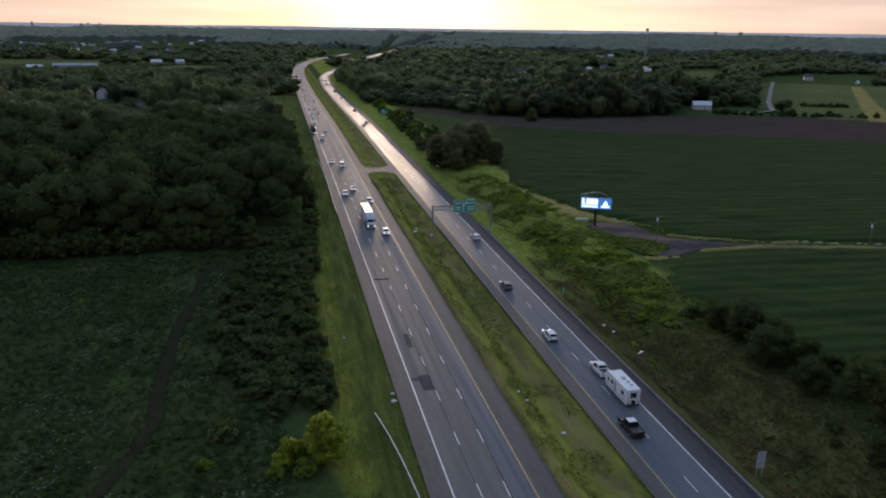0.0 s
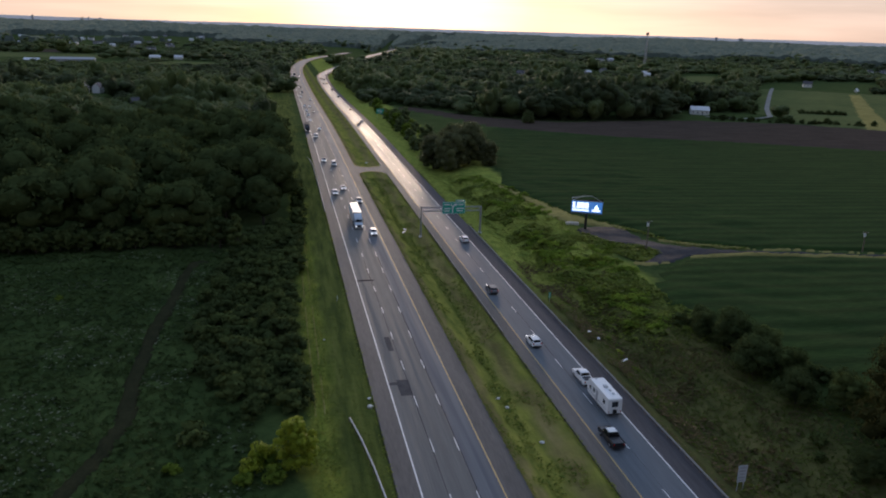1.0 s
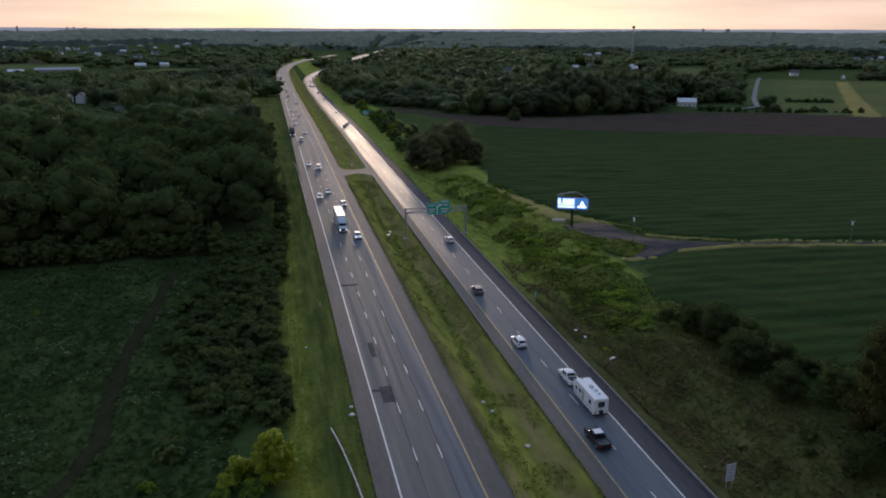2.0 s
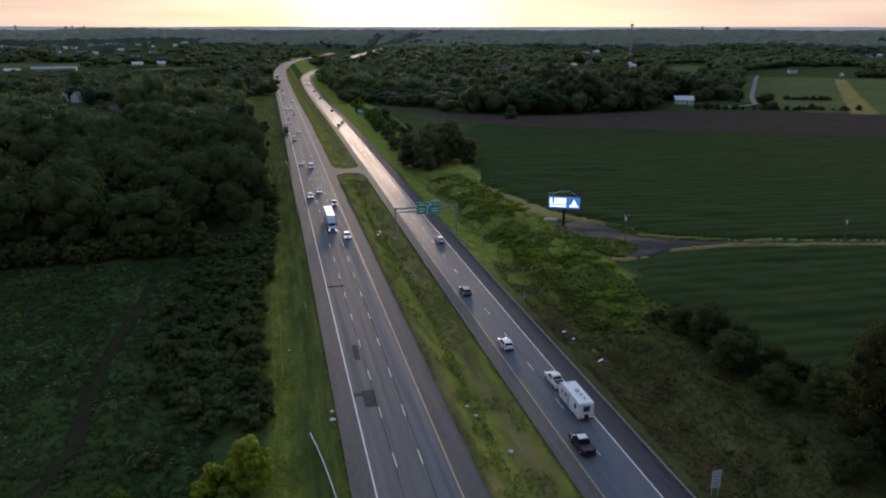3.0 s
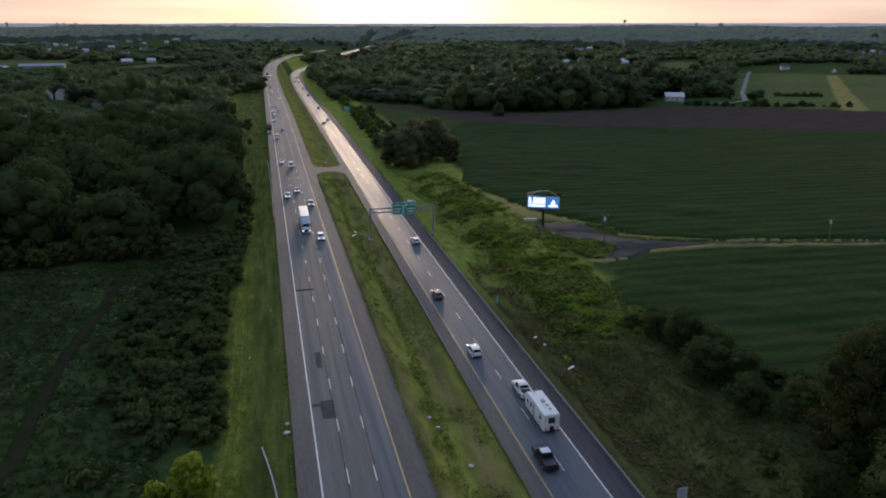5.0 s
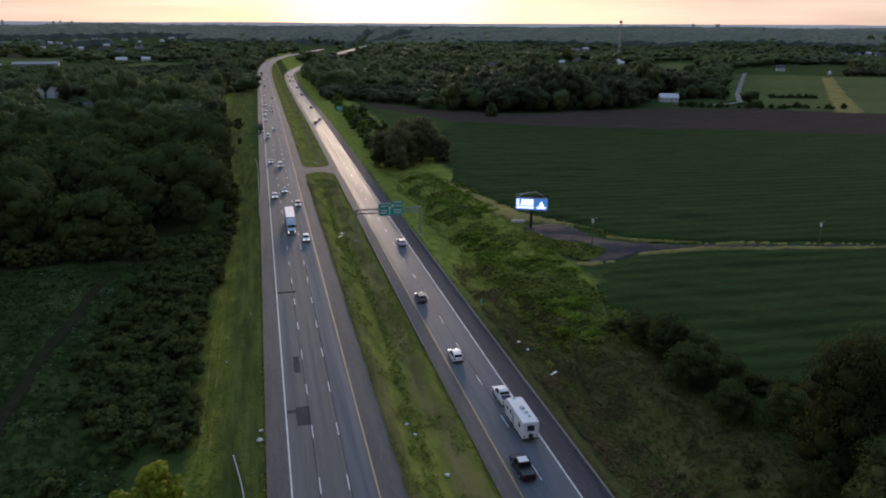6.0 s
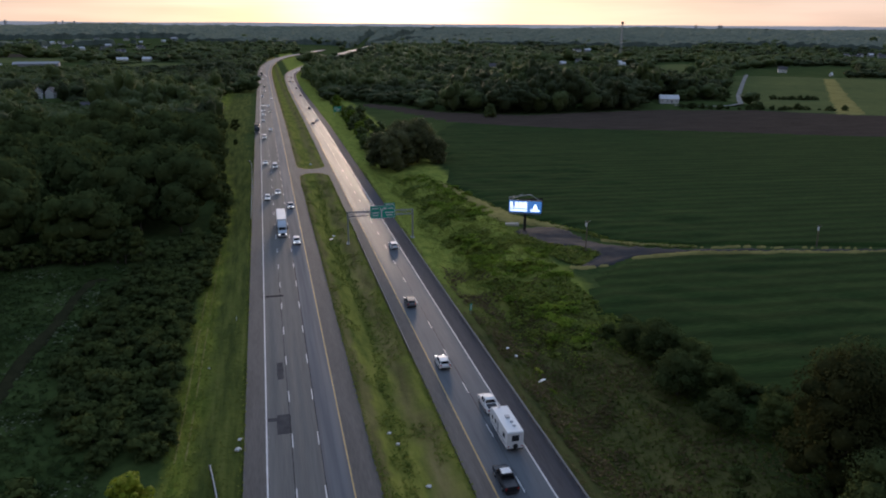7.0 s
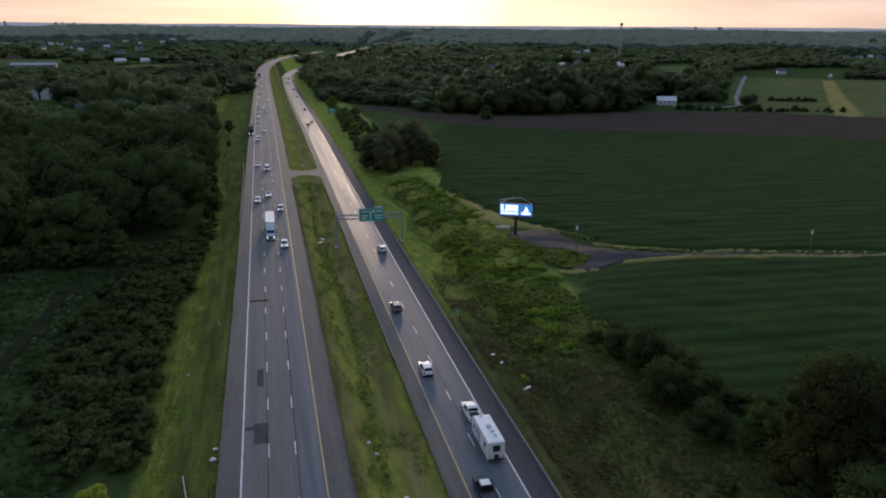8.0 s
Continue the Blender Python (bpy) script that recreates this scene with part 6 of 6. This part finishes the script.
def travel_trailer(x, y):
    """Its rear wall at y, heading away."""
    t = empty("travel_trailer", "white travel trailer with dark windows and roof vents", "travel trailer", "highway traffic")
    prof = [(0.0, 0.55), (0.0, 3.05), (0.15, 3.2), (7.6, 3.25), (8.3, 2.9), (8.6, 1.6), (8.2, 0.6)]
    part("body", loft(prof, 2.5, 2.46, 1.0), P_WHITE, t)
    part("rear_window", boxed(-0.55, 0.55, -0.025, 0.0, 1.75, 2.7, bevel=0.01), M_GLASS, t, "dark rear window")
    part("rear_bumper", boxed(-1.2, 1.2, -0.2, -0.05, 0.5, 0.65, bevel=0.02), M_BLACK, t)
    bm = bmesh.new()
    tube(bm, (0, -0.16, 1.0), (0, -0.03, 1.0), 0.36, 0.36, 16)
    part("spare_wheel", bm, M_TYRE, t, "black spare wheel cover")
    for s in (-1, 1):
        for y0, y1, z0, z1 in ((1.2, 2.0, 1.7, 2.4), (5.3, 6.0, 1.7, 2.4), (6.9, 7.5, 1.6, 2.2)):
            part("side_window", boxed(s * 1.255 - 0.012, s * 1.255 + 0.012, y0, y1, z0, z1), M_GLASS, t, "dark side window")
        part("door", boxed(s * 1.255 - 0.012, s * 1.255 + 0.012, 4.1, 4.8, 0.75, 2.6), M_GREYWALL if s < 0 else P_WHITE, t)
        part("stripe", boxed(s * 1.253 - 0.01, s * 1.253 + 0.01, 0.4, 8.0, 1.05, 1.2), M_GREYWALL, t, "grey side stripe")
        for yy in (3.0, 3.85):
            wheel(t, s * 1.08, yy, 0.36, 0.24, s)
        part("tail_lamp", boxed(s * 1.0 - 0.1, s * 1.0 + 0.1, -0.03, 0.0, 0.85, 1.05), M_TAIL, t)
    for xx, yy, sx, sy, hh in ((0.1, 4.3, 0.3, 0.4, 0.2), (0.3, 2.9, 0.22, 0.22, 0.1), (0.35, 1.7, 0.18, 0.18, 0.1), (-0.2, 7.4, 0.2, 0.16, 0.08)):
        part("roof_vent", boxed(xx - sx, xx + sx, yy - sy, yy + sy, 3.2, 3.27 + hh, bevel=0.03), P_SILVER, t)
    bm = bmesh.new()
    tube(bm, (-0.8, 8.2, 0.6), (0, 9.7, 0.6), 0.06, 0.06, 6)
    tube(bm, (0.8, 8.2, 0.6), (0, 9.7, 0.6), 0.06, 0.06, 6)
    part("hitch", bm, M_BLACK, t)
    t.matrix_basis = Matrix.Translation((x, y, road_z(y)))


travel_trailer(31.0, 100.0)

# ================= buildings and towers =================


def house(x, y, w, d, h, roof, turn, wall, roofing, label, name="house", windows=3):
    zb = terrain(x, y) - 0.1
    root = empty(name, label, "house" if name == "house" else "building")
    bm = boxed(-w / 2, w / 2, -d / 2, d / 2, -0.6, h)
    for e in (-w / 2, w / 2):
        g = [bm.verts.new(p) for p in ((e, -d / 2, h), (e, d / 2, h), (e, 0, h + roof * 0.97), (e * 0.97, -d / 2, h), (e * 0.97, d / 2, h), (e * 0.97, 0, h + roof * 0.97))]
        for f in ((0, 1, 2), (5, 4, 3), (0, 2, 5, 3), (1, 4, 5, 2)):
            bm.faces.new([g[i] for i in f])
    part("wall", bm, wall, root)
    bm = bmesh.new()
    o = 0.5
    drop = roof * o / (d / 2)
    for side in (-1, 1):
        lo = [(-w / 2 - o, side * (d / 2 + o), h - drop), (w / 2 + o, side * (d / 2 + o), h - drop), (w / 2 + o, 0, h + roof), (-w / 2 - o, 0, h + roof)]
        v = [bm.verts.new(p) for p in lo] + [bm.verts.new((p[0], p[1], p[2] + 0.25)) for p in lo]
        for f in ((3, 2, 1, 0), (4, 5, 6, 7), (0, 1, 5, 4), (1, 2, 6, 5), (2, 3, 7, 6), (3, 0, 4, 7)):
            bm.faces.new([v[i] for i in f])
    part("roof", bm, roofing, root, "pitched roof")
    for k in range(windows):
        xx = -w / 2 + w * (k + 0.5) / windows
        win = part("window", boxed(xx - 0.55, xx + 0.55, -d / 2 - 0.06, -d / 2, h * 0.4, h * 0.4 + 1.3), M_SIGNWHITE, root, "white window surround")
        part("pane", boxed(xx - 0.45, xx + 0.45, -d / 2 - 0.08, -d / 2 - 0.061, h * 0.4 + 0.1, h * 0.4 + 1.2), M_GLASS, win, "dark glass pane")
    part("door", boxed(w * 0.1, w * 0.1 + 1.0, -d / 2 - 0.05, -d / 2, 0.2, 2.2), M_GREYWALL, root)
    root.matrix_basis = Matrix.Translation((x, y, zb)) @ Matrix.Rotation(radians(turn), 4, "Z")
    return root


house(330, 590, 15, 9, 4.0, 2.8, -20, M_SIDING, M_METALROOF, "white farmhouse with a pale low-pitched roof", windows=4)
house(-190, 731, 9, 7, 5.6, 3.6, 100, M_SIDING, M_ROOF, "white two-storey house among trees")
house(-180, 734, 9, 7, 5.6, 3.6, 80, M_SIDING, M_ROOF, "white two-storey house beside another among trees")
house(-73, 698, 13, 8, 3.2, 2.4, -8, M_GREYWALL, M_ROOF, "low grey house under trees beside the wide verge")
house(-59, 717, 7, 6, 2.6, 1.6, 10, M_SIDING, M_METALROOF, "small pale shed beside a low grey house")
house(-127, 615, 12, 8, 3.0, 2.2, 15, M_GREYWALL, M_ROOF, "low grey house half hidden among trees")
house(-330, 1282, 62, 20, 4.5, 2.6, 6, M_GREYWALL, M_GREYWALL, "long low grey-roofed farm shed beyond the woods", name="building", windows=6)
house(-372, 1226, 22, 12, 4.5, 3.0, -12, M_SIDING, M_METALROOF, "white farm building beyond the woods", name="building")
house(-232, 1427, 18, 10, 4.2, 3.0, 8, M_SIDING, M_METALROOF, "white barn at the edge of a distant field", name="building")
house(-194, 1440, 14, 9, 4.2, 3.0, -6, M_SIDING, M_METALROOF, "white barn beside another at a distant field", name="building")
house(330, 1090, 15, 10, 7, 4, -15, M_SIDING, M_ROOF, "white house deep in the woods")
house(744, 1000, 12, 8, 5, 3.5, -30, M_SIDING, M_ROOF, "pale farmhouse at the pasture's far end")
for k, (x, y, w, h) in enumerate([(-640, 2240, 18, 7), (-700, 2300, 18, 7), (-610, 2330, 16, 7), (-250, 2200, 16, 7), (-228, 2260, 16, 7), (-450, 2160, 16, 7), (736, 1746, 30, 9), (764, 1750, 24, 9), (1010, 2005, 40, 10), (611, 1252, 22, 7), (-560, 2260, 16, 7), (-505, 2200, 14, 6), (-440, 2330, 20, 7), (-395, 2240, 13, 7), (-340, 2380, 15, 7), (-300, 2150, 12, 6), (-480, 2420, 17, 7), (895, 985, 16, 6), (912, 975, 14, 6), (485, 1212, 16, 9), (549, 1297, 18, 9), (573, 1173, 16, 9), (1233, 1413, 18, 9), (1287, 1437, 18, 9), (1170, 2110, 24, 10), (1216, 2102, 22, 10), (977, 1890, 30, 10), (760, 918, 9, 4)]):
    house(x, y, w * 0.62, w * 0.36, h * 0.55, 2.5, -10 + (k * 37) % 40, M_GREYWALL if k % 3 else M_SIDING, M_METALROOF if k % 2 else M_ROOF, "distant pale building beyond the woods", name="building", windows=4)


vr = random.Random(88)
for k in range(26):
    x, y = vr.uniform(-640, -230), vr.uniform(1800, 2360)
    w = vr.uniform(9, 15)
    house(x, y, w, w * 0.6, vr.uniform(3.2, 5.5), 2.6, vr.uniform(-40, 40), M_SIDING if k % 2 else M_GREYWALL, M_ROOF if k % 3 else M_METALROOF, "small distant house in a village among trees")
for k in range(9):
    x, y = vr.uniform(1200, 1330), vr.uniform(1380, 1480)
    house(x, y, vr.uniform(10, 15), 8, 4.5, 2.8, vr.uniform(-40, 40), M_SIDING if k % 2 else M_GREYWALL, M_ROOF, "pale house in a far settlement beyond the pasture")


def radio_tower():
    t = empty("radio_tower", "tall thin lattice radio tower beyond the woods", "tower")
    x, y = 667, 1374
    zb = terrain(x, y)
    hgt = 66 - zb
    for k in range(3):
        bm = bmesh.new()
        a = k * 2.094
        tube(bm, (3.0 * math.cos(a), 3.0 * math.sin(a), 0), (1.0 * math.cos(a), 1.0 * math.sin(a), hgt), 0.45, 0.35, 6)
        part("leg", bm, M_STEEL, t)
    bm = bmesh.new()
    for k in range(16):
        z = hgt * k / 16
        r = 3.0 - 2.0 * k / 16
        for i in range(3):
            a, b = i * 2.094, (i + 1) * 2.094
            tube(bm, (r * math.cos(a), r * math.sin(a), z), ((r - 0.12) * math.cos(b), (r - 0.12) * math.sin(b), z + hgt / 16), 0.15, 0.15, 4)
    part("lattice", bm, M_STEEL, t)
    part("antenna_platform", boxed(-2.2, 2.2, -2.2, 2.2, hgt - 4.5, hgt - 1, bevel=0.3), M_BLACK, t, "dark antenna cluster")
    t.location = (x, y, zb)


radio_tower()
